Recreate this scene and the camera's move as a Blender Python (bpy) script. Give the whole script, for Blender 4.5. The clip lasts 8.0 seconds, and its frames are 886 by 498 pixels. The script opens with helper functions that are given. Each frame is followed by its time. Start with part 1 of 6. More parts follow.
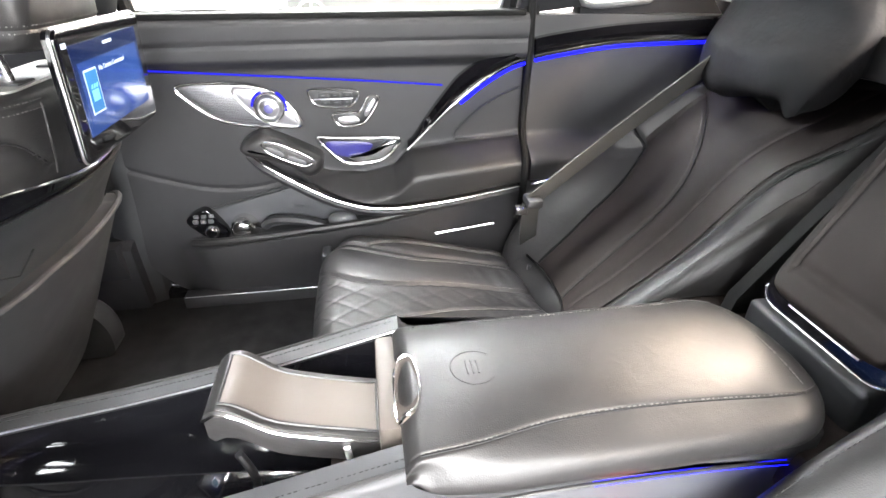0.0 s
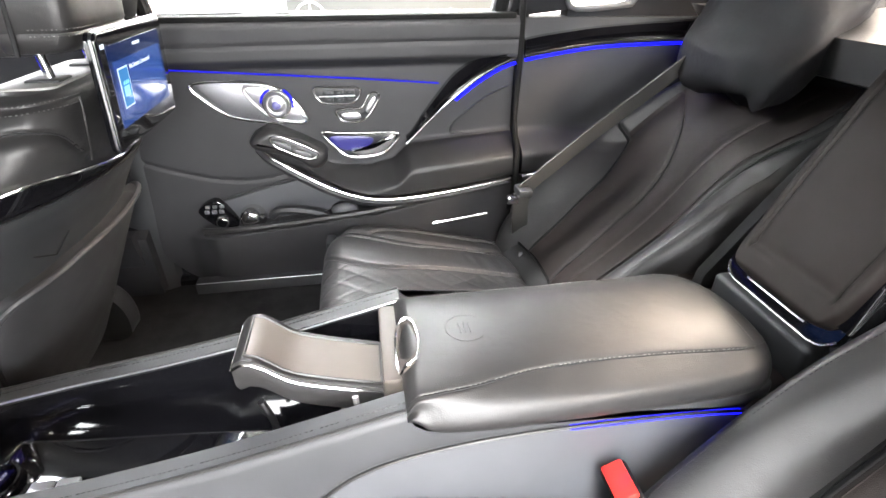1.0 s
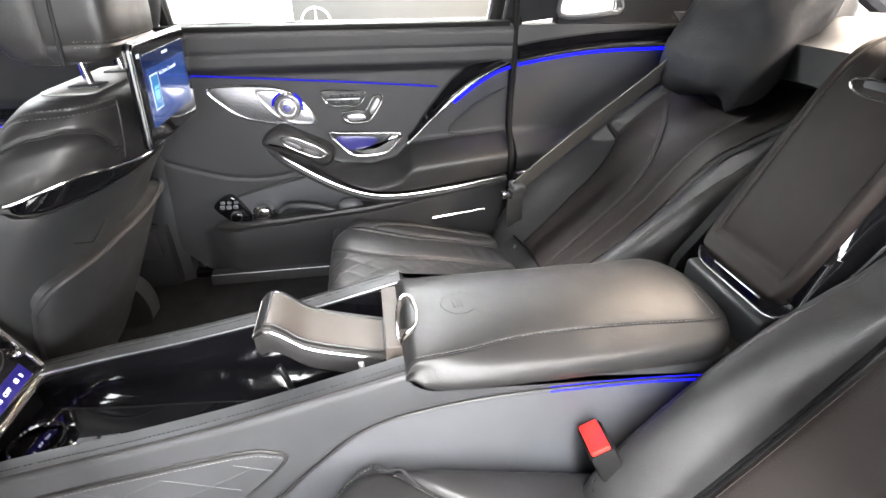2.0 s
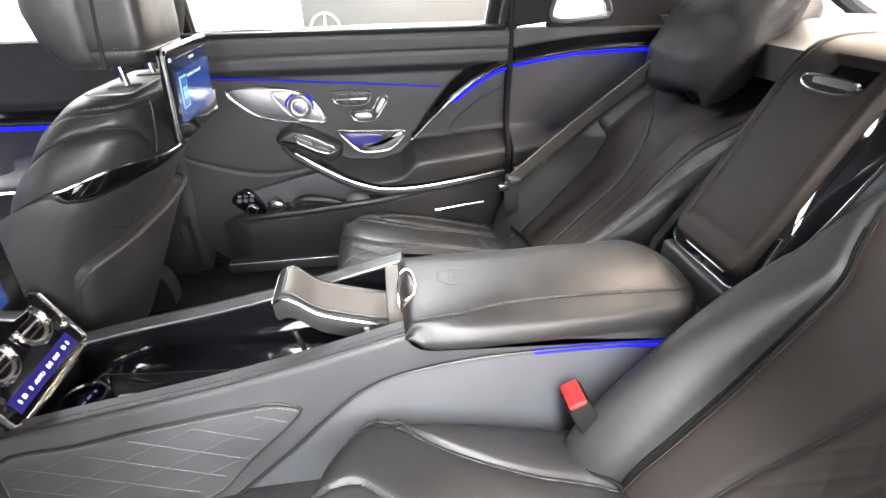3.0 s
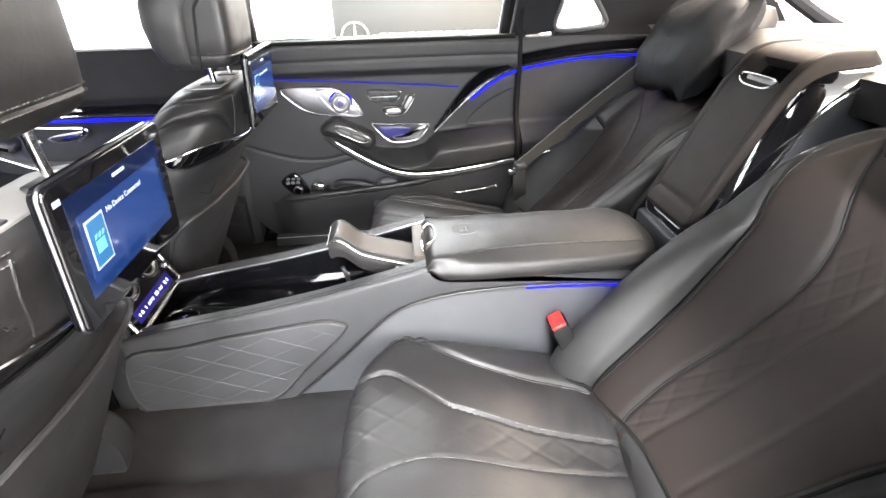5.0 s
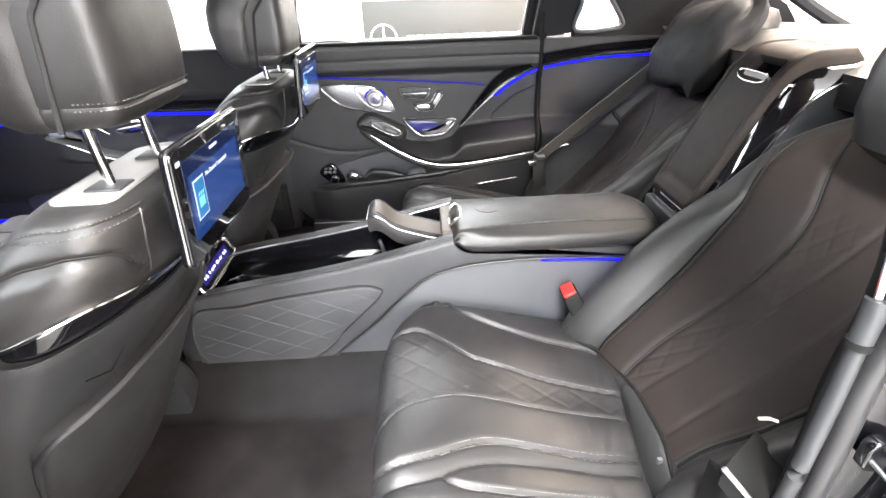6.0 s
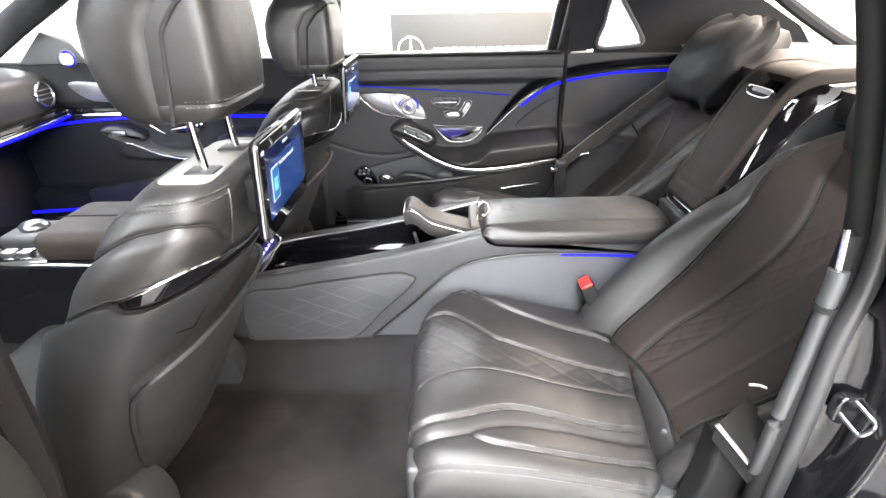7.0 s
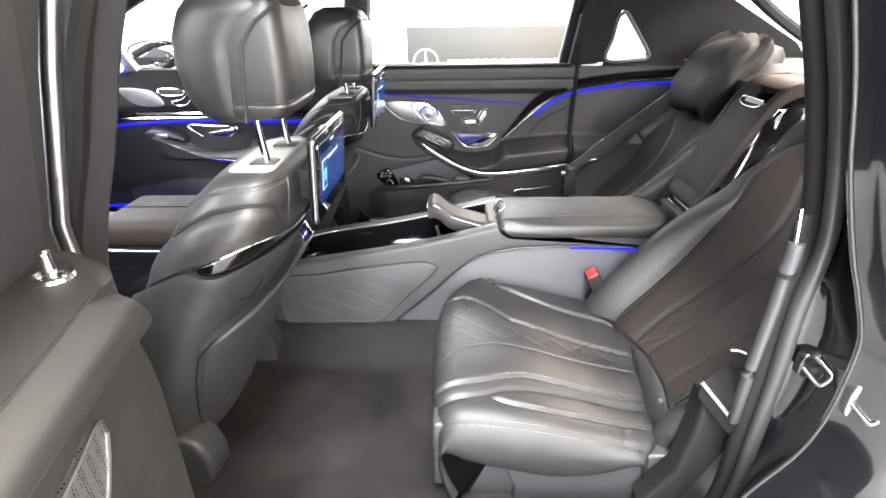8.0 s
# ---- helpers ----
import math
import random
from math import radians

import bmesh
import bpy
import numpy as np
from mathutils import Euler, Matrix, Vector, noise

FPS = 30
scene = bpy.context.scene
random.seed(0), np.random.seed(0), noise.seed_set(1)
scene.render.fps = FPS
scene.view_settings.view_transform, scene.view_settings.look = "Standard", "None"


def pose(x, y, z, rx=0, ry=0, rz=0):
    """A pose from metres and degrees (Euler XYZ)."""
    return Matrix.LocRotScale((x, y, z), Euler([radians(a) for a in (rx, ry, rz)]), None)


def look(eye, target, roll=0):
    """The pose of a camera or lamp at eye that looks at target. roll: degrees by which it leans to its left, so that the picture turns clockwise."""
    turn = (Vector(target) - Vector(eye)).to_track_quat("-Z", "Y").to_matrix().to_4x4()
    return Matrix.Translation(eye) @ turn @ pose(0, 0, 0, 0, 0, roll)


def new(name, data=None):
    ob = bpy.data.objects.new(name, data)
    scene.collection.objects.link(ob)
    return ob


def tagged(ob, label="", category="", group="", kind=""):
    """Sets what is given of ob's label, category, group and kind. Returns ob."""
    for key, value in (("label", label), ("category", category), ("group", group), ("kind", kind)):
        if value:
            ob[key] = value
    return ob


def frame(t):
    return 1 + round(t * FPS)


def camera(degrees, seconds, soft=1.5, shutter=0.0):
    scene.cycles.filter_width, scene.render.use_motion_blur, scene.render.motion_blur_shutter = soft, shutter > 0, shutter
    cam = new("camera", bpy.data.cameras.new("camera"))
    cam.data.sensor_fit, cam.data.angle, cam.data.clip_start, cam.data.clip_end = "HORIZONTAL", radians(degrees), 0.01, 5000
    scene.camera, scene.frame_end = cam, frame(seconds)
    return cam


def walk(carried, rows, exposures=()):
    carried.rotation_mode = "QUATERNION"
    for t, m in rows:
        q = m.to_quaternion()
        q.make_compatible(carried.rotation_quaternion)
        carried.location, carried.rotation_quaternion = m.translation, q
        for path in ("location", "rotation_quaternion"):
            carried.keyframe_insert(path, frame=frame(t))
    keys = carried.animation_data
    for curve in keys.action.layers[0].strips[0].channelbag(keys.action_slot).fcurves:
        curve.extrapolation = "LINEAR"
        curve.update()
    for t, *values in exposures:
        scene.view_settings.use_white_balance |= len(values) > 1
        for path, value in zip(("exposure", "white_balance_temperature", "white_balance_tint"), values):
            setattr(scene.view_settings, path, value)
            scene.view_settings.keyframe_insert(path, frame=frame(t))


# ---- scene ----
cam = camera(83.6, 8.0)
PATH = [
    (0, (-0.008, -0.417, 1.138), (0.257, 1.285, 0.122), 0.1),
    (0.5, (-0.012, -0.455, 1.143), (0.258, 1.25, 0.132), 0.1),
    (1, (-0.018, -0.499, 1.149), (0.256, 1.204, 0.136), 0.1),
    (1.5, (-0.021, -0.542, 1.16), (0.249, 1.163, 0.151), -0.0),
    (3, (-0.013, -0.683, 1.18), (0.211, 1.039, 0.187), -1.0),
    (3.5, (-0.019, -0.746, 1.187), (0.19, 0.982, 0.201), -1.3),
    (4, (-0.03, -0.812, 1.192), (0.163, 0.922, 0.214), -1.2),
    (4.5, (-0.029, -0.867, 1.202), (0.145, 0.873, 0.23), -1.2),
    (6, (-0.049, -1.075, 1.222), (0.003, 0.678, 0.261), -2.0),
    (6.5, (-0.065, -1.138, 1.234), (-0.053, 0.627, 0.293), -1.8),
    (7, (-0.084, -1.196, 1.239), (-0.096, 0.579, 0.316), -1.2),
    (7.5, (-0.103, -1.267, 1.248), (-0.133, 0.516, 0.343), -0.9),
    (8, (-0.113, -1.333, 1.253), (-0.16, 0.46, 0.368), -0.8),
]
walk(cam, [(t, look(eye, target, roll)) for t, eye, target, roll in PATH], exposures=[(0, 2.46), (1.5, 2.08), (3.5, 1.97), (4.5, 1.95), (6.5, 1.76), (8, 1.78)])

# ---- world, light, exposure ----
world = bpy.data.worlds.new("showroom_world")
world.use_nodes = True
scene.world = world
world.node_tree.nodes["Background"].inputs[0].default_value = (0.9, 0.95, 1.0, 1)
world.node_tree.nodes["Background"].inputs[1].default_value = 0.3


def area_lamp(name, eye, target, sx, sy, power, col=(1, 0.97, 0.93)):
    data = bpy.data.lights.new(name, "AREA")
    data.shape, data.size, data.size_y, data.energy, data.color = "RECTANGLE", sx, sy, power, col
    ob = new(name, data)
    ob.matrix_world = look(eye, target)
    return tagged(ob, "unseen overhead fill light added under the ceiling", "ceiling light", "showroom lights")


# unseen overhead fills added to light the cabin, warmer towards the rear
for lx, near, far, tone in ((-3.4, 170, 130, (0.93, 0.97, 1.0)), (-0.2, 300, 140, (0.99, 0.99, 1.0)), (3.0, 200, 170, (1.0, 0.80, 0.62))):
    area_lamp("overhead_fill", (lx, -2.6, 3.35), (lx, -2.6, 0), 0.6, 3.2, near, tone)
    area_lamp("overhead_fill", (lx, 2.6, 3.35), (lx, 2.6, 0), 0.6, 3.2, far, tone)
# extra fill added for highlights on the armrest through the rear window
area_lamp("overhead_fill", (2.4, 0.8, 3.35), (2.0, 0.7, 0), 2.2, 2.2, 190, (1.0, 0.90, 0.80))
# broad fill added by the south wall, which has no window
side_fill = area_lamp("near_side_fill", (0.3, -6.8, 2.1), (0.0, 0.0, 0.7), 7.0, 2.5, 500, (0.985, 0.99, 1.0))
tagged(side_fill, "unseen broad fill light added on the near side", "window light")


# ---- materials ----
def mat(name, col, rough=0.5, metal=0.0, bump=None, vary=0.12, coat=0.0, fine=1.0, spec=0.5, emit=None, wrinkle=0.0):
    m = bpy.data.materials.new(name)
    m.use_nodes = True
    nt = m.node_tree
    b = nt.nodes["Principled BSDF"]
    b.inputs["Base Color"].default_value = (*col, 1)
    b.inputs["Roughness"].default_value = rough
    b.inputs["Metallic"].default_value = metal
    b.inputs["Specular IOR Level"].default_value = spec
    b.inputs["Coat Weight"].default_value = coat
    b.inputs["Coat Roughness"].default_value = 0.04
    if emit:
        b.inputs["Emission Color"].default_value = (*emit[:3], 1)
        b.inputs["Emission Strength"].default_value = emit[3]
        return m
    tc = nt.nodes.new("ShaderNodeTexCoord")
    if vary:
        n1 = nt.nodes.new("ShaderNodeTexNoise")
        n1.inputs["Scale"].default_value = 9 * fine
        n1.inputs["Detail"].default_value = 5
        nt.links.new(tc.outputs["Object"], n1.inputs["Vector"])
        ramp = nt.nodes.new("ShaderNodeMapRange")
        ramp.inputs["From Min"].default_value, ramp.inputs["From Max"].default_value = 0.3, 0.7
        ramp.inputs["To Min"].default_value, ramp.inputs["To Max"].default_value = 1 - vary, 1 + vary
        nt.links.new(n1.outputs["Fac"], ramp.inputs["Value"])
        mul = nt.nodes.new("ShaderNodeVectorMath")
        mul.operation = "SCALE"
        mul.inputs[0].default_value = col
        nt.links.new(ramp.outputs["Result"], mul.inputs["Scale"])
        nt.links.new(mul.outputs["Vector"], b.inputs["Base Color"])
        r2 = nt.nodes.new("ShaderNodeMapRange")
        r2.inputs["From Min"].default_value, r2.inputs["From Max"].default_value = 0.3, 0.7
        r2.inputs["To Min"].default_value, r2.inputs["To Max"].default_value = rough * (1 - vary * 0.6), min(1, rough * (1 + vary * 0.6))
        n3 = nt.nodes.new("ShaderNodeTexNoise")
        n3.inputs["Scale"].default_value = 23 * fine
        n3.inputs["Detail"].default_value = 4
        nt.links.new(tc.outputs["Object"], n3.inputs["Vector"])
        nt.links.new(n3.outputs["Fac"], r2.inputs["Value"])
        nt.links.new(r2.outputs["Result"], b.inputs["Roughness"])
    if bump:
        scale, strength, dist, kind = bump
        if kind == "cells":
            n2 = nt.nodes.new("ShaderNodeTexVoronoi")
            n2.feature = "DISTANCE_TO_EDGE"
            out = n2.outputs["Distance"]
        else:
            n2 = nt.nodes.new("ShaderNodeTexNoise")
            n2.inputs["Detail"].default_value = 6
            out = n2.outputs["Fac"]
        n2.inputs["Scale"].default_value = scale
        nt.links.new(tc.outputs["Object"], n2.inputs["Vector"])
        bp = nt.nodes.new("ShaderNodeBump")
        bp.inputs["Strength"].default_value, bp.inputs["Distance"].default_value = strength, dist
        nt.links.new(out, bp.inputs["Height"])
        nt.links.new(bp.outputs["Normal"], b.inputs["Normal"])
        if wrinkle:
            n4 = nt.nodes.new("ShaderNodeTexNoise")
            n4.inputs["Scale"].default_value, n4.inputs["Detail"].default_value, n4.inputs["Distortion"].default_value = 34, 5, 0.6
            nt.links.new(tc.outputs["Object"], n4.inputs["Vector"])
            b2 = nt.nodes.new("ShaderNodeBump")
            b2.inputs["Strength"].default_value, b2.inputs["Distance"].default_value = wrinkle, 0.004
            nt.links.new(n4.outputs["Fac"], b2.inputs["Height"])
            nt.links.new(b2.outputs["Normal"], bp.inputs["Normal"])
    return m


LEATHER = mat("black_leather", (0.0180, 0.0174, 0.0176), 0.44, bump=(420, 0.35, 0.0006, "cells"), vary=0.2, spec=0.5, wrinkle=0.18)
LEATHER_IN = mat("perforated_brown_black_leather", (0.0175, 0.0132, 0.0118), 0.58, bump=(520, 0.35, 0.0008, "cells"), vary=0.16, spec=0.25)
NAPPA = mat("smooth_cushion_leather", (0.0150, 0.0145, 0.0149), 0.46, bump=(420, 0.35, 0.0006, "cells"), vary=0.2, spec=0.45, wrinkle=0.2)
SLATE = mat("slate_leather", (0.043, 0.044, 0.047), 0.43, bump=(420, 0.35, 0.0006, "cells"), vary=0.16, spec=0.45)
SOFT = mat("soft_black_trim", (0.022, 0.022, 0.024), 0.55, bump=(380, 0.3, 0.0006, "cells"), vary=0.12)
DOORSKIN = mat("dark_green_grey_door_skin", (0.0150, 0.0152, 0.0145), 0.55, bump=(380, 0.3, 0.0006, "cells"), vary=0.14)
PLASTIC = mat("dark_grey_plastic", (0.022, 0.023, 0.025), 0.5, bump=(600, 0.25, 0.0004, "noise"), vary=0.1)
PLATE = mat("pale_grey_plastic", (0.22, 0.215, 0.205), 0.4, bump=(600, 0.2, 0.0004, "noise"), vary=0.08)
GREY = mat("grey_plastic", (0.09, 0.092, 0.097), 0.42, bump=(600, 0.2, 0.0004, "noise"), vary=0.08)
GLOSS = mat("piano_black", (0.004, 0.004, 0.005), 0.06, vary=0.0, coat=0.6)
CHROME = mat("brushed_chrome", (0.78, 0.77, 0.76), 0.16, 1.0, vary=0.05, fine=4)
SATIN = mat("satin_aluminium", (0.62, 0.62, 0.64), 0.3, 1.0, vary=0.06, fine=5)
MAT = mat("brown_grey_mat_pile", (0.0125, 0.0106, 0.0107), 0.95, bump=(700, 0.9, 0.003, "noise"), vary=0.6, spec=0.15, fine=0.7)
CARPET = mat("dark_carpet", (0.0132, 0.0127, 0.0131), 0.95, bump=(900, 0.8, 0.002, "noise"), vary=0.35, spec=0.15)
RUBBER = mat("black_rubber", (0.0075, 0.0075, 0.0075), 0.65, vary=0.1, spec=0.15)
THREAD = mat("grey_thread", (0.115, 0.113, 0.110), 0.85, vary=0.1, fine=30)
PAINT = mat("black_paint", (0.004, 0.004, 0.005), 0.10, vary=0.05, coat=0.5, spec=0.5)
LIP = mat("smooth_grey_seal", (0.026, 0.026, 0.027), 0.30, vary=0.1, spec=0.45)
DULL = mat("dull_steel", (0.30, 0.30, 0.31), 0.3, 1.0, vary=0.05)
HEADLINER = mat("black_headliner", (0.018, 0.018, 0.020), 0.9, bump=(700, 0.5, 0.001, "noise"), vary=0.1, spec=0.2)
BELT = mat("black_webbing", (0.055, 0.053, 0.050), 0.6, bump=(800, 0.4, 0.0006, "noise"), vary=0.1)
BLUE = mat("blue_light_strip", (0.01, 0.01, 0.3), 0.4, spec=0.05, emit=(0.002, 0.002, 1.0, 1.3))
BLUE_DIM = mat("dim_blue_light_strip", (0.01, 0.01, 0.2), 0.4, spec=0.05, emit=(0.010, 0.006, 1.0, 0.15))
VIOLET = mat("violet_lit_metal", (0.10, 0.10, 0.15), 0.35, emit=(0.25, 0.22, 1.0, 0.07))
# weak emission brightens the red; the button is no lamp
RED = mat("glowing_red_plastic", (0.75, 0.02, 0.015), 0.35, vary=0.05, emit=(1.0, 0.03, 0.02, 0.10))
WALL = mat("white_wall_paint", (0.82, 0.83, 0.84), 0.6, bump=(60, 0.1, 0.002, "noise"), vary=0.02, fine=0.1)
SIGN = mat("grey_sign_board", (0.042, 0.042, 0.040), 0.5, vary=0.06, fine=0.2)
WHITE = mat("white_lettering", (0.8, 0.8, 0.8), 0.5, vary=0.02)
FLOOR = mat("showroom_tile", (0.32, 0.316, 0.312), 0.25, bump=(14, 0.08, 0.002, "noise"), vary=0.06, fine=0.2)
MATT = mat("matt_black_thread", (0.02, 0.02, 0.021), 0.9, vary=0.1, fine=30, spec=0.2)
POCKET = mat("grey_pocket_lining", (0.056, 0.058, 0.064), 0.6, bump=(500, 0.3, 0.0005, "noise"), vary=0.1)
BED = mat("brown_grey_rubber", (0.080, 0.067, 0.058), 0.6, bump=(500, 0.3, 0.0004, "noise"), vary=0.1)
FAINT = mat("faint_blue_glow", (0.03, 0.03, 0.08), 0.3, emit=(0.06, 0.05, 0.9, 0.05))
FABRIC = mat("pillow_leather", (0.020, 0.020, 0.022), 0.6, bump=(90, 0.4, 0.003, "noise"), vary=0.25, spec=0.2)
PERF = mat("perforated_aluminium", (0.22, 0.22, 0.235), 0.42, 0.9, vary=0.05)
pn = PERF.node_tree
cells = pn.nodes.new("ShaderNodeTexVoronoi")
cells.inputs["Scale"].default_value, cells.inputs["Randomness"].default_value = 300, 0.25
dots = pn.nodes.new("ShaderNodeMapRange")
dots.inputs["From Min"].default_value, dots.inputs["From Max"].default_value = 0.26, 0.36
dots.inputs["To Min"].default_value, dots.inputs["To Max"].default_value = 0.04, 1.0
tint = pn.nodes.new("ShaderNodeVectorMath")
tint.operation = "SCALE"
tint.inputs[0].default_value = (0.30, 0.30, 0.32)
place = pn.nodes.new("ShaderNodeTexCoord")
pn.links.new(place.outputs["Object"], cells.inputs["Vector"])
pn.links.new(cells.outputs["Distance"], dots.inputs["Value"])
pn.links.new(dots.outputs["Result"], tint.inputs["Scale"])
pn.links.new(tint.outputs["Vector"], pn.nodes["Principled BSDF"].inputs["Base Color"])
GLASS = bpy.data.materials.new("clear_glass")
GLASS.use_nodes = True
gb = GLASS.node_tree.nodes["Principled BSDF"]
gb.inputs["Base Color"].default_value = (0.97, 0.99, 0.98, 1)
gb.inputs["Transmission Weight"].default_value, gb.inputs["Roughness"].default_value, gb.inputs["IOR"].default_value = 1.0, 0.0, 1.1


# ---- mesh helpers ----
def rrect(w, h, r, n=5):
    """A rounded rectangle round the origin."""
    out = []
    for cx, cy, a0 in ((w - r, h - r, 0), (r - w, h - r, 90), (r - w, r - h, 180), (w - r, r - h, 270)):
        out += [(cx + r * math.cos(radians(a0 + 90 * k / n)), cy + r * math.sin(radians(a0 + 90 * k / n))) for k in range(n + 1)]
    return out


def catmull(pts, n=8, closed=False):
    p = [Vector(q) for q in pts]
    out = []
    m = len(p)
    for i in range(m if closed else m - 1):
        if closed:
            a, b, c, d = p[i - 1], p[i], p[(i + 1) % m], p[(i + 2) % m]
        else:
            a, b, c, d = p[max(i - 1, 0)], p[i], p[i + 1], p[min(i + 2, m - 1)]
        for k in range(n):
            t = k / n
            out.append(0.5 * ((2 * b) + (c - a) * t + (2 * a - 5 * b + 4 * c - d) * t * t + (3 * b - a - 3 * c + d) * t ** 3))
    if not closed:
        out.append(p[-1])
    return out


def interp(table, x):
    if x <= table[0][0]:
        return table[0][1]
    if x >= table[-1][0]:
        return table[-1][1]
    lo, hi = 0, len(table) - 1
    while hi - lo > 1:
        m = (lo + hi) // 2
        if table[m][0] <= x:
            lo = m
        else:
            hi = m
    (x0, y0), (x1, y1) = table[lo], table[hi]
    return y0 + (y1 - y0) * (x - x0) / (x1 - x0)


def smooth_table(table, n=8):
    return [(q.x, q.y) for q in catmull([(a, b, 0) for a, b in table], n)]


def step(a, b, x):
    t = min(1, max(0, (x - a) / (b - a)))
    return t * t * (3 - 2 * t)


def from_rings(rings, caps=True, closed=True):
    bm = bmesh.new()
    vs = [[bm.verts.new(p) for p in r] for r in rings]
    n = len(rings[0])
    for a, b in zip(vs, vs[1:]):
        for i in range(n if closed else n - 1):
            j = (i + 1) % n
            bm.faces.new((a[i], a[j], b[j], b[i]))
    if caps and closed:
        bm.faces.new(vs[0][::-1])
        bm.faces.new(vs[-1])
    return bm


def tube(pts, r, n=8, closed=False, flat=1.0, up=(0, 0, 1)):
    pts = [Vector(p) for p in pts]
    rings = []
    m = len(pts)
    for i, p in enumerate(pts):
        d = (pts[(i + 1) % m] - pts[i - 1]) if closed else (pts[min(i + 1, m - 1)] - pts[max(i - 1, 0)])
        d = d.normalized() if d.length > 1e-9 else Vector((1, 0, 0))
        s = d.cross(Vector(up))
        if s.length < 1e-4:
            s = d.cross(Vector((0, 1, 0)))
        s.normalize()
        u = s.cross(d)
        rings.append([p + s * (math.cos(2 * math.pi * k / n) * r) + u * (math.sin(2 * math.pi * k / n) * r * flat) for k in range(n)])
    if closed:
        rings.append(rings[0])
        bm = from_rings(rings, caps=False)
        bmesh.ops.remove_doubles(bm, verts=bm.verts, dist=1e-6)
        return bm
    return from_rings(rings)


def solid(fn, nu, nv, back, full=False):
    """A sheet fn(u, v) with a back side pushed along the vector back, closed at its rim."""
    bm = bmesh.new()
    back = Vector(back)
    top = [[bm.verts.new(fn(i / nu, j / nv)) for j in range(nv + 1)] for i in range(nu + 1)]
    low = [[None] * (nv + 1) for _ in range(nu + 1)]
    for i in range(nu + 1):
        for j in range(nv + 1):
            if full or i in (0, nu) or j in (0, nv):
                low[i][j] = bm.verts.new(top[i][j].co + back)
    for i in range(nu):
        for j in range(nv):
            bm.faces.new((top[i][j], top[i + 1][j], top[i + 1][j + 1], top[i][j + 1]))
    rim = [(i, 0) for i in range(nu)] + [(nu, j) for j in range(nv)] + [(i, nv) for i in range(nu, 0, -1)] + [(0, j) for j in range(nv, 0, -1)]
    for a, b in zip(rim, rim[1:] + rim[:1]):
        bm.faces.new((top[b[0]][b[1]], top[a[0]][a[1]], low[a[0]][a[1]], low[b[0]][b[1]]))
    if full:
        for i in range(nu):
            for j in range(nv):
                bm.faces.new((low[i][j], low[i][j + 1], low[i + 1][j + 1], low[i + 1][j]))
    else:
        bm.faces.new([low[a][b] for a, b in rim])
    bmesh.ops.recalc_face_normals(bm, faces=bm.faces)
    return bm


def box(x0, x1, y0, y1, z0, z1, bev=0.004, seg=2):
    bm = bmesh.new()
    bmesh.ops.create_cube(bm, size=1)
    for v in bm.verts:
        v.co = Vector(((x0 + x1) / 2 + v.co.x * (x1 - x0), (y0 + y1) / 2 + v.co.y * (y1 - y0), (z0 + z1) / 2 + v.co.z * (z1 - z0)))
    if bev:
        bmesh.ops.bevel(bm, geom=bm.edges[:], offset=bev, segments=seg, affect="EDGES", profile=0.5)
    return bm


def prism(pts, axis, a, b, bev=0.003, seg=2):
    """A polygon drawn in the plane across the axis, pushed from a to b along it, its end b bevelled."""
    def place(p, h):
        return {"x": (h, p[0], p[1]), "y": (p[0], h, p[1]), "z": (p[0], p[1], h)}[axis]
    bm = bmesh.new()
    lo = [bm.verts.new(place(p, a)) for p in pts]
    hi = [bm.verts.new(place(p, b)) for p in pts]
    n = len(pts)
    top = bm.faces.new(hi)
    bm.faces.new(lo[::-1])
    for i in range(n):
        bm.faces.new((lo[i], lo[(i + 1) % n], hi[(i + 1) % n], hi[i]))
    bmesh.ops.recalc_face_normals(bm, faces=bm.faces)
    if bev:
        bmesh.ops.bevel(bm, geom=list(top.edges), offset=bev, segments=seg, affect="EDGES", profile=0.5)
    return bm


def ball(c, r, n=16, squash=(1, 1, 1)):
    bm = bmesh.new()
    bmesh.ops.create_uvsphere(bm, u_segments=n, v_segments=n // 2, radius=r)
    for v in bm.verts:
        v.co = Vector((v.co.x * squash[0] + c[0], v.co.y * squash[1] + c[1], v.co.z * squash[2] + c[2]))
    return bm


def cyl(a, b, r0, r1=None, n=20, bev=0.0):
    a, b = Vector(a), Vector(b)
    r1 = r0 if r1 is None else r1
    d = (b - a).normalized()
    s = d.cross(Vector((0, 0, 1)))
    if s.length < 1e-4:
        s = Vector((1, 0, 0))
    s.normalize()
    u = s.cross(d)
    ring = lambda c, r: [c + s * (r * math.cos(2 * math.pi * k / n)) + u * (r * math.sin(2 * math.pi * k / n)) for k in range(n)]  # noqa: E731
    rings = [ring(a, r0), ring(b, r1)]
    if bev:
        rings = [ring(a, r0 - bev), ring(a + d * bev, r0), ring(b - d * bev, r1), ring(b, r1 - bev)]
    return from_rings(rings)


def join(*bms):
    out = bmesh.new()
    for b in bms:
        tmp = bpy.data.meshes.new("tmp")
        b.to_mesh(tmp)
        out.from_mesh(tmp)
        bpy.data.meshes.remove(tmp)
        b.free()
    return out


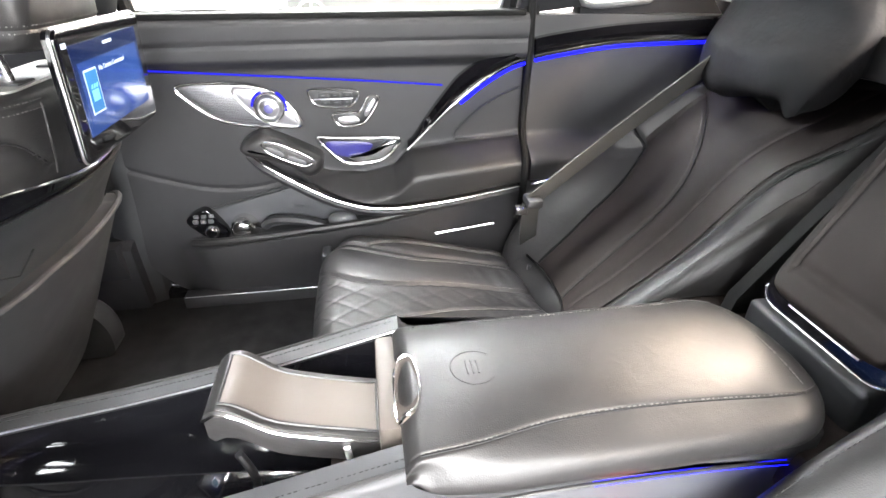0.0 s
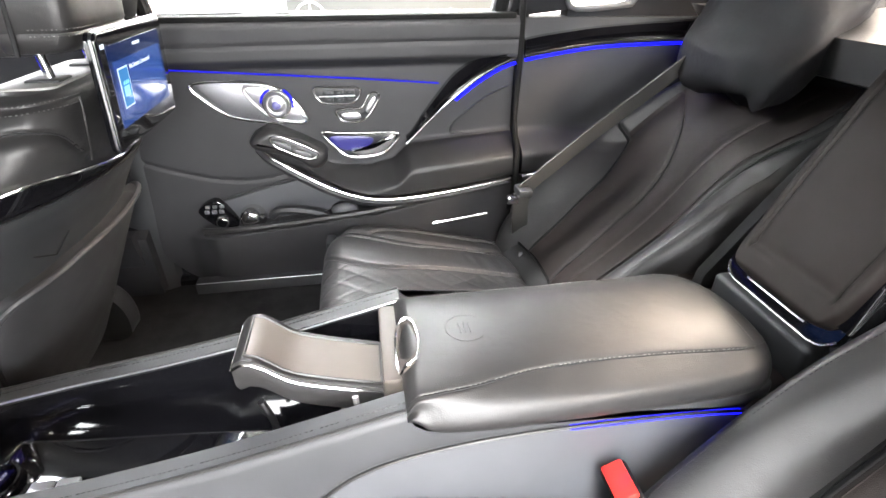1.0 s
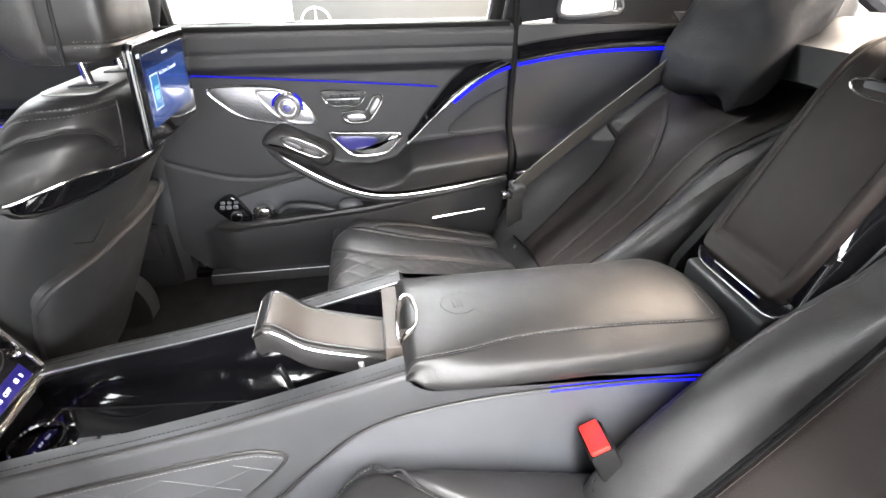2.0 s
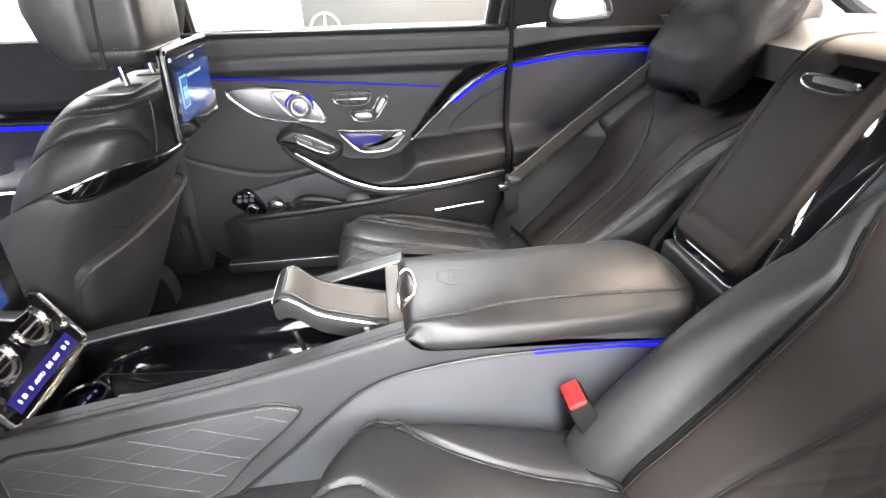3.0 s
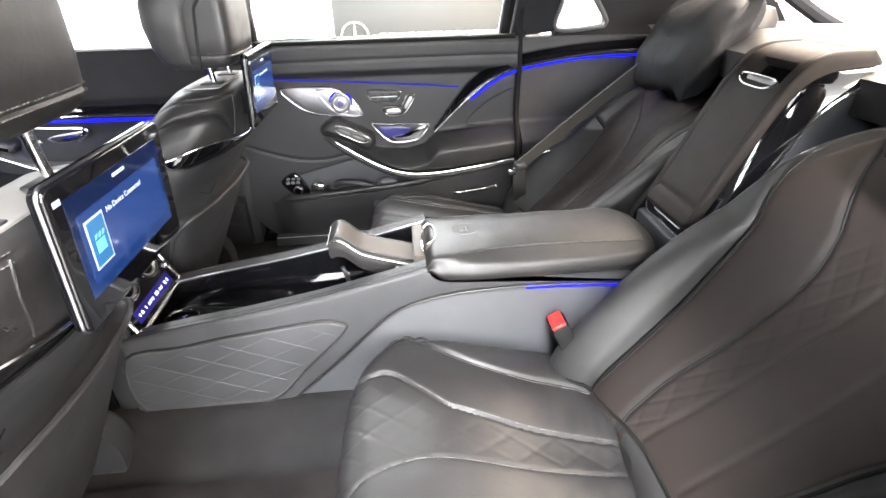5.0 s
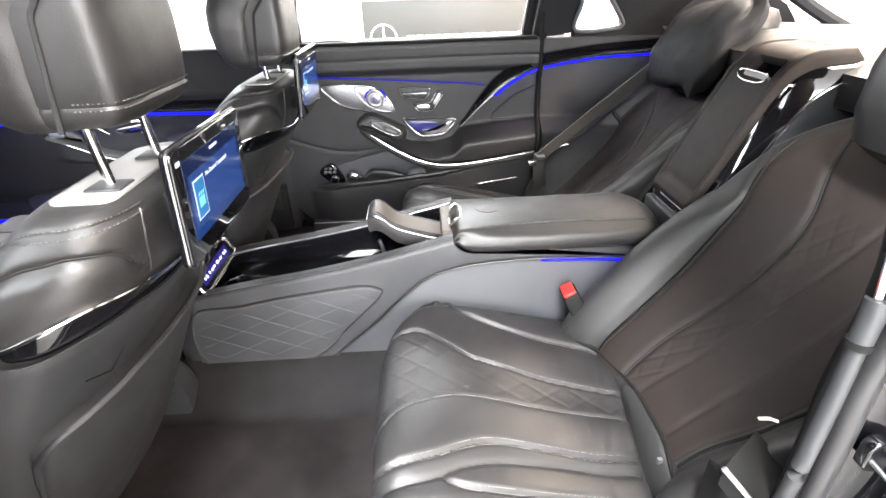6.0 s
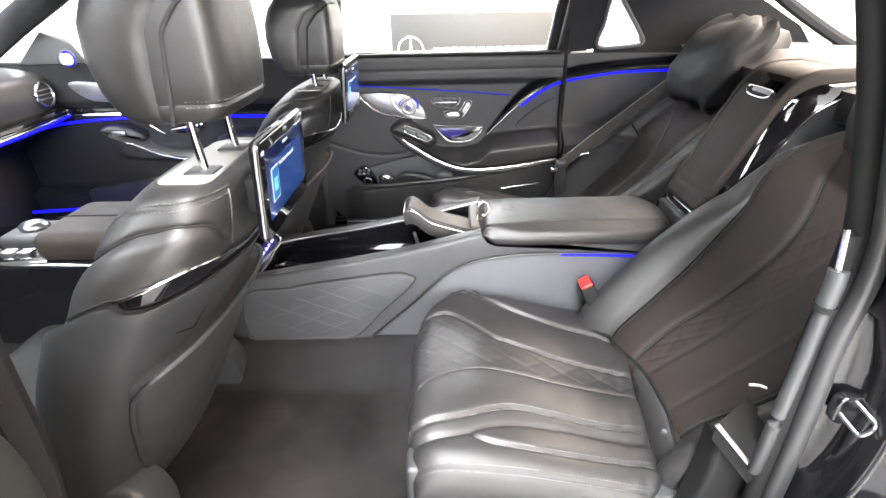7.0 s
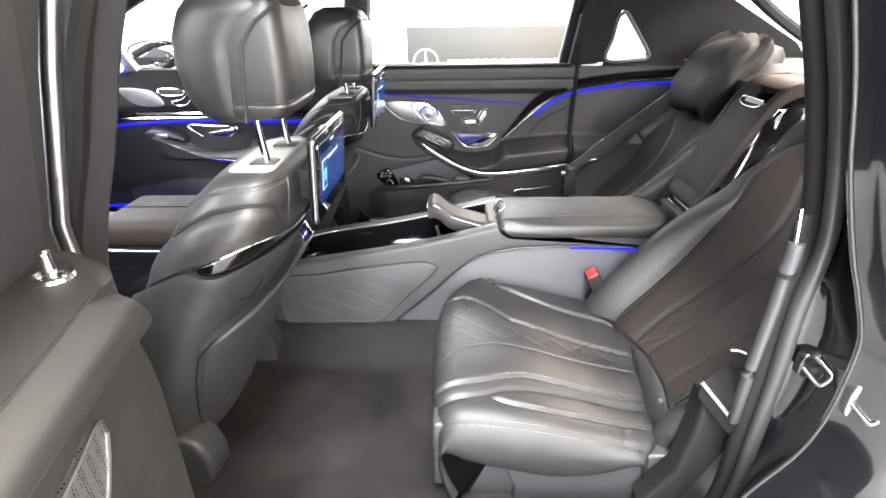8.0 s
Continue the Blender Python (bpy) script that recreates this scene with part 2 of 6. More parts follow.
def dashes(pts, length=0.004, gap=0.003, r=0.0009):
    """Short stitches along a line."""
    pts = [Vector(p) for p in pts]
    bms, carry = bmesh.new(), 0.0
    for a, b in zip(pts, pts[1:]):
        seg = (b - a).length
        if seg < 1e-9:
            continue
        d = (b - a) / seg
        s = d.cross(Vector((0.1, 0.2, 1))).normalized() * r
        u = s.cross(d)
        at = carry
        while at < seg:
            p, q = a + d * at, a + d * min(seg, at + length)
            va = [bms.verts.new(p + o) for o in (s, u, -s, -u)]
            vb = [bms.verts.new(q + o) for o in (s, u, -s, -u)]
            for k in range(4):
                bms.faces.new((va[k], va[(k + 1) % 4], vb[(k + 1) % 4], vb[k]))
            at += length + gap
        carry = at - seg
    return bms


def finish(ob, bm, material, smooth=True):
    me = bpy.data.meshes.new(ob)
    bmesh.ops.recalc_face_normals(bm, faces=bm.faces)
    bm.to_mesh(me)
    bm.free()
    me.materials.append(material)
    if smooth:
        me.shade_smooth()
        me.set_sharp_from_angle(angle=radians(38))
    return me


def thing(name, at, label, category, group="", kind=""):
    ob = new(name)
    ob.empty_display_size = 0.05
    ob.location = at
    return tagged(ob, label, category, group, kind)


def part(name, bm, material, parent, label=""):
    ob = new(name, finish(name, bm, material))
    if parent is not None:
        ob.parent = parent
        if parent.parent is None:
            ob.matrix_parent_inverse = Matrix.Translation(-parent.location)
    return tagged(ob, label)


def single(name, bm, material, label, category, group="", kind=""):
    return tagged(new(name, finish(name, bm, material)), label, category, group, kind)


def words(text, m, size, material, parent, name="lettering"):
    cu = bpy.data.curves.new(name, "FONT")
    cu.body, cu.size, cu.extrude = text, size, 0.0002
    cu.align_x = "LEFT"
    cu.materials.append(material)
    ob = new(name, cu)
    ob.parent = parent
    ob.matrix_parent_inverse = Matrix.Translation(-parent.location)
    ob.matrix_basis = m
    return ob

# ---- showroom ----
single("floor", box(-9, 9, -7, 5.2, -0.1, 0.0, 0), FLOOR, "pale glossy showroom floor", "floor", kind="structure")
single("wall_north", box(-9, 9, 5.02, 5.2, 0.0, 3.6, 0), WALL, "white painted showroom wall", "wall", kind="structure")
single("wall_south", box(-9, 9, -7.2, -7.0, 0.0, 3.6, 0), WALL, "white painted showroom wall", "wall", kind="structure")
single("wall_west", box(-9.2, -9, -7, 5.2, 0.0, 3.6, 0), WALL, "white painted showroom wall", "wall", kind="structure")
single("wall_east", box(9, 9.2, -7, 5.2, 0.0, 3.6, 0), WALL, "white painted showroom wall", "wall", kind="structure")
single("ceiling", box(-9, 9, -7, 5.2, 3.45, 3.6, 0), WALL, "white showroom ceiling", "ceiling", kind="structure")

sign = thing("wall_sign", (0.28, 5.0, 0.2), "grey wall board with white ring emblem and lettering", "sign")
part("board", box(-0.67, 1.60, 4.985, 5.016, 0.2, 1.02, 0.004), SIGN, sign)
ring = [(-0.452 + 0.145 * math.cos(a), 4.98, 0.635 + 0.145 * math.sin(a)) for a in [2 * math.pi * k / 48 for k in range(48)]]
part("ring", tube(ring, 0.009, 8, True, up=(0, 1, 0)), WHITE, sign, "white ring emblem")
for a in (90, 210, 330):
    part("spoke", cyl((-0.452, 4.98, 0.635), (-0.452 + 0.14 * math.cos(radians(a)), 4.98, 0.635 + 0.14 * math.sin(radians(a))), 0.016, 0.004, 8), WHITE, sign)
for k in range(14):
    part("bar", box(-0.19 + 0.103 * k, -0.112 + 0.103 * k, 4.979, 4.986, 0.55, 0.66, 0.002), WHITE, sign)

# ---- car body ----
car = thing("saloon_car", (0.0, 0.0, 0.2), "black luxury saloon body with its rear door open", "car")
part("floor_pan", box(-1.75, 0.45, -0.78, 0.80, 0.24, 0.30, 0.01), PLASTIC, car)


def carpet_fn(u, v):
    x = -1.6 + 2.0 * u
    y = -0.735 + 1.47 * v
    a = abs(y)
    z = 0.345 + 0.075 * (1 - step(0.12, 0.255, a)) + 0.02 * step(0.66, 0.73, a)
    z += 0.003 * noise.noise(Vector((x * 7, y * 7, 0)))
    return (x, y, z)


part("carpet", solid(carpet_fn, 80, 70, (0, 0, -0.05)), CARPET, car, "dark deep-pile carpet")


def mat_fn(u, v):
    x, y = -0.70 + 1.05 * u, -0.70 + 0.437 * v
    z = 0.3535 + 0.003 * noise.noise(Vector((x * 9, y * 9, 4.0))) + 0.0015 * noise.noise(Vector((x * 30, y * 30, 1.0)))
    return (x, y + 0.003 * noise.noise(Vector((x * 5, 0, 2.0))), z)


single("floor_mat", solid(mat_fn, 90, 50, (0, 0, -0.012)), MAT, "brown-grey deep-pile floor mat with uneven tone", "floor mat")
for s in (-1, 1):
    part("sill", box(-1.55, 0.42, s * 0.785 - 0.05, s * 0.785 + 0.05, 0.22, 0.395, 0.02, 3), PAINT, car)
    part("sill_trim", box(-0.48, 0.30, s * 0.735 - 0.014, s * 0.735 + 0.014, 0.36, 0.402, 0.006, 2), PLASTIC, car, "dark sill plate")

# ---- camera side: body opening of the rear door ----
OPEN = catmull([(0.235, -0.70, 1.40), (0.285, -0.715, 1.252), (0.326, -0.72, 1.131), (0.362, -0.72, 0.983), (0.358, -0.72, 0.86), (0.361, -0.72, 0.746), (0.362, -0.72, 0.60), (0.358, -0.72, 0.446), (0.30, -0.735, 0.365)], 8)
part("door_seal", tube([p + Vector((-0.004, 0.002, 0)) for p in OPEN], 0.0115, 10, up=(0, 1, 0)), RUBBER, car, "black rubber door seal")
part("seal_lip", tube([p + Vector((0.017, -0.008, 0)) for p in OPEN], 0.0125, 14, up=(0, 1, 0)), LIP, car, "smooth grey inner edge of the door opening")
SHUT_X = smooth_table([(0.36, 0.28), (0.45, 0.30), (0.555, 0.335), (0.643, 0.386), (0.70, 0.405), (0.764, 0.412), (0.83, 0.412), (0.868, 0.406), (0.93, 0.380), (0.982, 0.356), (1.086, 0.317), (1.202, 0.282), (1.42, 0.20)])
jamb, shut = [], []
for p in OPEN:
    e = Vector((interp(SHUT_X, p.z), -0.797, p.z))
    w = step(1.15, 0.95, p.z)
    a = p + Vector((0.028, -0.006, 0))
    mid = a.lerp(e, 0.5) + Vector((0.012, 0.010, 0))
    jamb.append([p + Vector((0.014, -0.004, 0)), a, a.lerp(mid, 0.5) + Vector((0.003, 0.003, 0)), mid, mid.lerp(e, 0.6) + Vector((0.004, 0.003, 0)), e, e + Vector((0.006, -0.007, 0)), e + Vector((0.016, -0.024, 0)), e + Vector((0.034, -0.060, 0)), e + Vector((0.075, -0.090, 0)), e + Vector((0.16, -0.105, 0)), e + Vector((0.20 + 0.50 * w, -0.10, 0)), e + Vector((0.20 + 0.55 * w, 0.08, 0)), p + Vector((0.14, 0.02, 0))])
    shut.append(e + Vector((0.002, -0.004, 0)))
part("rear_fender", from_rings(jamb), PAINT, car, "glossy black painted body side")
for (cx, cy, cz), metal in (((0.392, -0.752, 0.772), False), ((0.420, -0.815, 0.762), True)):
    oval = [(cx + 0.016 + a_, cz + 0.003 + b_) for a_, b_ in (rrect(0.019, 0.030, 0.016) if metal else rrect(0.020, 0.022, 0.012))]
    st = part("striker_plate", prism(oval, "y", cy + 0.012, cy - 0.001, 0.003, 3), DULL if metal else PAINT, car, "metal striker plate" if metal else "black striker plate")
    wire = catmull([(cx, cy + 0.004, cz + 0.002), (cx + 0.008, cy - 0.014, cz - 0.008), (cx + 0.012, cy - 0.023, cz - 0.012), (cx + 0.017, cy - 0.026, cz - 0.008), (cx + 0.024, cy - 0.026, cz + 0.004), (cx + 0.022, cy - 0.02, cz + 0.010), (cx + 0.014, cy + 0.002, cz + 0.020)], 4)
    part("striker_loop", tube(wire, 0.0026, 8), DULL, st, "chrome striker loop")
    if metal:
        for b_ in (0.027, -0.020):
            part("bolt", cyl((cx + 0.022, cy, cz + b_), (cx + 0.022, cy - 0.006, cz + b_), 0.006, 0.005, 8), SATIN, st)
# thin grey tube in place of the highlight along the painted edge
part("edge_highlight", tube(shut, 0.0022, 8, up=(0, 1, 0)), LIP, car, "grey line standing for the highlight on the body's shut edge")

# roof, pillars and rear window
roof = []
for x, zc, hw in ((-1.45, 1.36, 0.50), (-1.2, 1.42, 0.54), (-0.6, 1.475, 0.57), (0.0, 1.485, 0.57), (0.5, 1.46, 0.55), (0.85, 1.40, 0.52)):
    roof.append([Vector((x, hw * k, zc - 0.05 * abs(k) ** 3 + d)) for k, d in ((-1, 0), (-0.96, 0.03), (1 * 0.96, 0.03), (1, 0), (0.96, -0.03), (-0.96, -0.03))])
for i, (a, b) in enumerate(zip(roof, roof[1:])):
    part("roof_panel", from_rings([a, b]), HEADLINER, car)
for s in (-1, 1):
    rail = [(-1.75, s * 0.70, 1.06), (-1.45, s * 0.66, 1.22), (-1.1, s * 0.60, 1.36), (-0.6, s * 0.585, 1.42), (0.0, s * 0.585, 1.43), (0.45, s * 0.58, 1.40), (0.8, s * 0.56, 1.32)]
    part("roof_rail", tube(catmull(rail, 6), 0.035, 10, flat=1.3), HEADLINER, car)
    if s > 0:
        pil = [(-0.60, 0.75, 0.30), (-0.585, 0.745, 0.6), (-0.56, 0.74, 0.95), (-0.50, 0.715, 1.1), (-0.47, 0.69, 1.25), (-0.44, 0.62, 1.41)]
        part("b_pillar", tube(catmull(pil, 6), 0.05, 10, flat=0.6, up=(0, 1, 0)), PLASTIC, car)


# C-pillar lining, pieced round the quarter window
def pillar_plate(name, pts, mat_):
    bm = bmesh.new()
    f = [bm.verts.new((x, 0.73 - 0.27 * max(0, z - 1.03) - 0.05 * max(0, x - 0.6), z)) for x, z in pts]
    b = [bm.verts.new((v.co.x, v.co.y + 0.045, v.co.z)) for v in f]
    bm.faces.new(f)
    bm.faces.new(b[::-1])
    for i in range(len(f)):
        j = (i + 1) % len(f)
        bm.faces.new((f[i], f[j], b[j], b[i]))
    return part(name, bm, mat_, car)


pillar_plate("c_pillar_post", [(0.335, 1.03), (0.475, 1.045), (0.487, 1.20), (0.50, 1.23), (0.46, 1.42), (0.385, 1.42), (0.365, 1.25)], HEADLINER)
pillar_plate("c_pillar_lining", [(0.50, 1.23), (0.52, 1.22), (0.63, 1.085), (0.635, 1.06), (0.70, 1.05), (1.22, 1.05), (1.16, 1.11), (0.80, 1.30), (0.62, 1.42), (0.46, 1.42)], HEADLINER)
pillar_plate("c_pillar_base", [(0.475, 1.045), (0.475, 1.02), (1.22, 1.02), (1.22, 1.05), (0.70, 1.05), (0.635, 1.06), (0.612, 1.054)], HEADLINER)
qp = [(0.476, 1.052), (0.482, 1.13), (0.487, 1.195), (0.50, 1.215), (0.52, 1.212), (0.58, 1.14), (0.628, 1.078), (0.628, 1.062), (0.61, 1.055)]
part("quarter_window_frame", tube([(x, 0.722 - 0.27 * (z - 1.03), z) for x, z in [(p.x, p.y) for p in catmull([(a, b, 0) for a, b in qp], 5, True)]], 0.007, 8, True, up=(0, 1, 0)), GREY, car, "grey surround of the small quarter window")
qpane = part("quarter_pane", prism(qp, "y", 0.735, 0.738, 0), GLASS, car)
qpane.visible_shadow = False
part("b_post_seal", tube(catmull([(0.372, 0.70, 1.40), (0.362, 0.715, 1.11), (0.36, 0.705, 0.949), (0.356, 0.700, 0.80), (0.354, 0.652, 0.717), (0.352, 0.65, 0.62), (0.345, 0.68, 0.55), (0.315, 0.69, 0.45)], 8), 0.0085, 8, up=(0, 1, 0)), RUBBER, car, "black rubber seal along the door edge")
part("rear_window_frame", tube(catmull([(0.80, 0.50, 1.32), (1.0, 0.565, 1.20), (1.24, 0.60, 1.075), (1.42, 0.61, 1.0)], 6), 0.02, 8), HEADLINER, car)

# bulkhead behind the rear seats
part("bulkhead", prism([(0.56, 0.34), (0.62, 0.34), (0.90, 1.03), (0.84, 1.03)], "y", -0.70, 0.70, 0.004), HEADLINER, car)

# parcel shelf
def shelf_fn(u, v):
    x = 0.745 + 0.625 * u
    y = -0.66 + 1.32 * v
    return (x + 0.05 * y * y, y, 1.030 + 0.046 * step(0, 0.16, u) - 0.03 * u + 0.010 * math.cos(y * 2.2))


part("parcel_shelf", solid(shelf_fn, 16, 24, (0, 0, -0.06)), LEATHER, car, "leather-covered parcel shelf")


part("firewall", box(-1.95, -1.74, -0.82, 0.82, 0.26, 1.02, 0.02), PLASTIC, car)
part("near_front_panel", box(-1.78, -0.60, -0.84, -0.775, 0.26, 0.98, 0.02), HEADLINER, car)

# ---- doors ----
def eye_shape():
    out = catmull([(-0.395, 0.903, 0), (-0.31, 0.908, 0), (-0.236, 0.900, 0), (-0.19, 0.876, 0), (-0.15, 0.815, 0), (-0.20, 0.811, 0), (-0.245, 0.814, 0), (-0.32, 0.83, 0), (-0.37, 0.865, 0)], 6, True)
    return [(p.x, p.y) for p in out]


def rounded(pts, n=5):
    return [(p.x, p.y) for p in catmull([(a, b, 0) for a, b in pts], n, True)]


def rim(pts, y, r, flat=1.0):
    return tube([(a, y, b) for a, b in pts], r, 8, True, up=(0, 1, 0), flat=flat)


door = thing("rear_door", (-0.1, 0.74, 0.36), "closed rear door with black leather trim and chrome fittings", "car door", "car doors")
ARM_FULL = smooth_table([(-0.60, 0.80), (-0.262, 0.765), (-0.15, 0.681), (-0.022, 0.630), (0.114, 0.627), (0.323, 0.658), (0.46, 0.680)])


CREASE = smooth_table([(-0.57, 0.735), (-0.48, 0.700), (-0.38, 0.672), (-0.28, 0.668), (-0.18, 0.685), (0.0, 0.70)])


def door_y(x, z):
    """Inner face of the door lining."""
    y = 0.722
    y -= 0.026 * step(0.93, 0.955, z) + 0.004 * step(0.95, 1.03, z)
    y += 0.010 * step(1.02, 1.035, z) + 0.003 * math.exp(-((z - 0.985 - 0.004 * x) / 0.004) ** 2)
    y += 0.0035 * math.exp(-((z - interp(CREASE, x)) / 0.004) ** 2) * step(0.02, -0.10, x)
    # armrest shelf swelling towards the rear
    top = interp([(-0.3, 0.74), (-0.10, 0.695), (-0.016, 0.688), (0.05, 0.705), (0.09, 0.745), (0.36, 0.77)], x)
    low = interp(ARM_FULL, x)
    if x > -0.29:
        k = step(top + 0.012, top - 0.055, z) * step(low - 0.018, low + 0.010, z)
        y -= 0.065 * k * step(-0.29, -0.12, x)
    # lower map pocket
    lip = interp([(-0.60, 0.50), (-0.42, 0.548), (-0.35, 0.556), (-0.16, 0.572), (0.0, 0.588), (0.29, 0.645), (0.36, 0.655)], x)
    y -= 0.055 * step(lip + 0.004, lip - 0.014, z) * step(-0.50, -0.40, x) * (0.55 + 0.45 * step(0.36, 0.52, z))
    return y


def lining(u, v):
    x = -0.565 + 0.917 * u
    z = 0.375 + 0.66 * v
    if u < 0.16:
        z = max(z, 0.375 + 0.10 * ((0.16 - u) / 0.16) ** 2.5)
    return (x, door_y(x, z), z)


part("door_lining", solid(lining, 150, 150, (0, 0.06, 0)), SOFT, door, "black soft door lining")
part("door_shell", box(-0.58, 0.345, 0.79, 0.90, 0.30, 1.03, 0.02, 3), PAINT, door)
part("belt_strip", box(-0.55, 0.345, 0.699, 0.745, 1.030, 1.043, 0.004), RUBBER, door)
part("belt_chrome", box(-0.46, 0.315, 0.752, 0.76, 1.038, 1.046, 0.002), CHROME, door)
part("light_strip", tube(catmull([(-0.48, 0.702, 0.942), (-0.186, 0.702, 0.921), (0.001, 0.702, 0.907), (0.165, 0.706, 0.892)], 6), 0.0020, 6), BLUE_DIM, door, "glowing blue ambient light strip")
wf = [(-0.464, 0.752, 1.045), (-0.468, 0.70, 1.27), (-0.45, 0.63, 1.40)]
part("window_frame", join(tube(catmull(wf, 6), 0.014, 8), tube(catmull([(0.316, 0.748, 1.035), (0.346, 0.70, 1.262), (0.36, 0.63, 1.40)], 6), 0.016, 8), tube(catmull([(-0.45, 0.63, 1.405), (0.0, 0.625, 1.42), (0.36, 0.63, 1.40)], 6), 0.016, 8)), RUBBER, door)
part("frame_chrome", join(tube(catmull([(-0.448, 0.755, 1.045), (-0.452, 0.703, 1.27)], 6), 0.005, 6), tube(catmull([(0.300, 0.751, 1.035), (0.328, 0.703, 1.262)], 6), 0.006, 6)), SATIN, door)
dp = part("window_pane", from_rings([[Vector((-0.46, 0.765, 1.03)), Vector((0.31, 0.765, 1.03)), Vector((0.31, 0.768, 1.03)), Vector((-0.46, 0.768, 1.03))], [Vector((-0.46, 0.645, 1.40)), Vector((0.35, 0.645, 1.40)), Vector((0.35, 0.648, 1.40)), Vector((-0.46, 0.648, 1.40))]]), GLASS, door)
dp.visible_shadow = False
# loudspeaker
E1 = eye_shape()
spk = part("speaker_grille", prism(E1, "y", 0.735, 0.714, 0.002), PERF, door, "eye-shaped perforated metal loudspeaker cover")
part("grille_rim", rim(E1, 0.715, 0.0035), CHROME, spk)
E2 = rounded([(-0.285, 0.892), (-0.236, 0.894), (-0.195, 0.872), (-0.158, 0.818), (-0.20, 0.815), (-0.245, 0.835)])
part("inner_rim", rim(E2, 0.7125, 0.003), SATIN, spk)
c0 = Vector((-0.215, 0.715, 0.855))
part("tweeter_plate", prism(E2, "y", 0.7165, 0.7125, 0.001), SATIN, spk, "smooth silver plate round the tweeter")
part("tweeter_dome", ball(c0, 0.029, 24, (1, 0.55, 1)), SATIN, spk, "round silver tweeter")
part("tweeter_core", ball(c0 + Vector((0, -0.010, 0)), 0.013, 16, (1, 0.6, 1)), VIOLET, spk, "violet-lit tweeter core")
for a0, a1 in ((110, 175), (-15, 60)):
    part("glow_arc", tube([c0 + Vector((0.035 * math.cos(radians(a)), -0.002, 0.035 * math.sin(radians(a)))) for a in [a0 + (a1 - a0) * k / 12 for k in range(13)]], 0.004, 6, up=(0, 1, 0)), BLUE_DIM, spk, "blue lit arc")
part("tweeter_bezel", tube([c0 + Vector((0.031 * math.cos(a), -0.006, 0.031 * math.sin(a))) for a in [2 * math.pi * k / 32 for k in range(32)]], 0.003, 6, True, up=(0, 1, 0)), CHROME, spk)
part("tweeter_ring", tube([c0 + Vector((0.022 * math.cos(a), -0.012, 0.022 * math.sin(a))) for a in [2 * math.pi * k / 32 for k in range(32)]], 0.0025, 6, True, up=(0, 1, 0)), SATIN, spk)
# seat switches
M1 = rounded([(-0.128, 0.888), (-0.075, 0.888), (-0.022, 0.882), (-0.038, 0.853), (-0.08, 0.850), (-0.116, 0.857)])
mem = part("memory_switch", prism(M1, "y", 0.725, 0.715, 0.002), PLASTIC, door, "memory switch plate with chrome rim")
part("switch_rim", rim(M1, 0.715, 0.0028), CHROME, mem)
for k in range(3):
    part("button", box(-0.108 + 0.026 * k, -0.087 + 0.026 * k, 0.709, 0.716, 0.871, 0.882, 0.002), PLASTIC, mem)
    part("button_mark", box(-0.101 + 0.026 * k, -0.095 + 0.026 * k, 0.7084, 0.7092, 0.8755, 0.8775, 0), GREY, mem)
    part("button", box(-0.104 + 0.024 * k, -0.085 + 0.024 * k, 0.709, 0.716, 0.856, 0.866, 0.002), PLASTIC, mem)
    part("button_mark", box(-0.098 + 0.024 * k, -0.092 + 0.024 * k, 0.7084, 0.7092, 0.8600, 0.8620, 0), GREY, mem)
part("button_divider", box(-0.118, -0.034, 0.7085, 0.715, 0.8675, 0.8695, 0.0005), SATIN, mem)
S1 = rounded([(-0.083, 0.832), (-0.05, 0.838), (-0.022, 0.838), (-0.002, 0.868), (0.014, 0.874), (0.022, 0.862), (-0.004, 0.822), (-0.025, 0.808), (-0.065, 0.807)])
sw = part("seat_switch", prism(S1, "y", 0.725, 0.716, 0.002), PLASTIC, door, "seat-shaped adjustment switch with chrome rim")
part("switch_rim", rim(S1, 0.715, 0.0026), CHROME, sw)
part("button", prism(rounded([(-0.07, 0.826), (-0.035, 0.829), (-0.025, 0.816), (-0.06, 0.813)]), "y", 0.718, 0.709, 0.002), SATIN, sw)
part("button", prism(rounded([(-0.012, 0.835), (0.006, 0.864), (0.014, 0.858), (-0.004, 0.829)]), "y", 0.718, 0.709, 0.002), SATIN, sw)
# opening handle in its bowl
H1 = rounded([(-0.121, 0.782), (-0.08, 0.779), (0.0, 0.776), (0.063, 0.772), (0.05, 0.745), (0.02, 0.722), (-0.03, 0.716), (-0.068, 0.722), (-0.10, 0.752)])
bowl = part("handle_bowl", prism([(a * 0.96 - 0.001, (b - 0.75) * 0.9 + 0.75) for a, b in H1], "y", 0.73, 0.7185, 0.001), PLASTIC, door)
part("bowl_rim", rim(H1, 0.715, 0.0045), CHROME, bowl, "chrome rim round the handle bowl")
# emissive patch stands in for blue light caught in the bowl
part("bowl_glow", prism(rounded([(-0.105, 0.768), (-0.06, 0.77), (0.0, 0.762), (-0.02, 0.74), (-0.07, 0.735)]), "y", 0.719, 0.7165, 0.0005), FAINT, bowl)
part("handle", prism(rounded([(-0.055, 0.737), (0.0, 0.745), (0.035, 0.768), (0.057, 0.768), (0.04, 0.742), (0.015, 0.727), (-0.03, 0.722)]), "y", 0.72, 0.704, 0.005, 3), SATIN, bowl, "polished metal door handle")
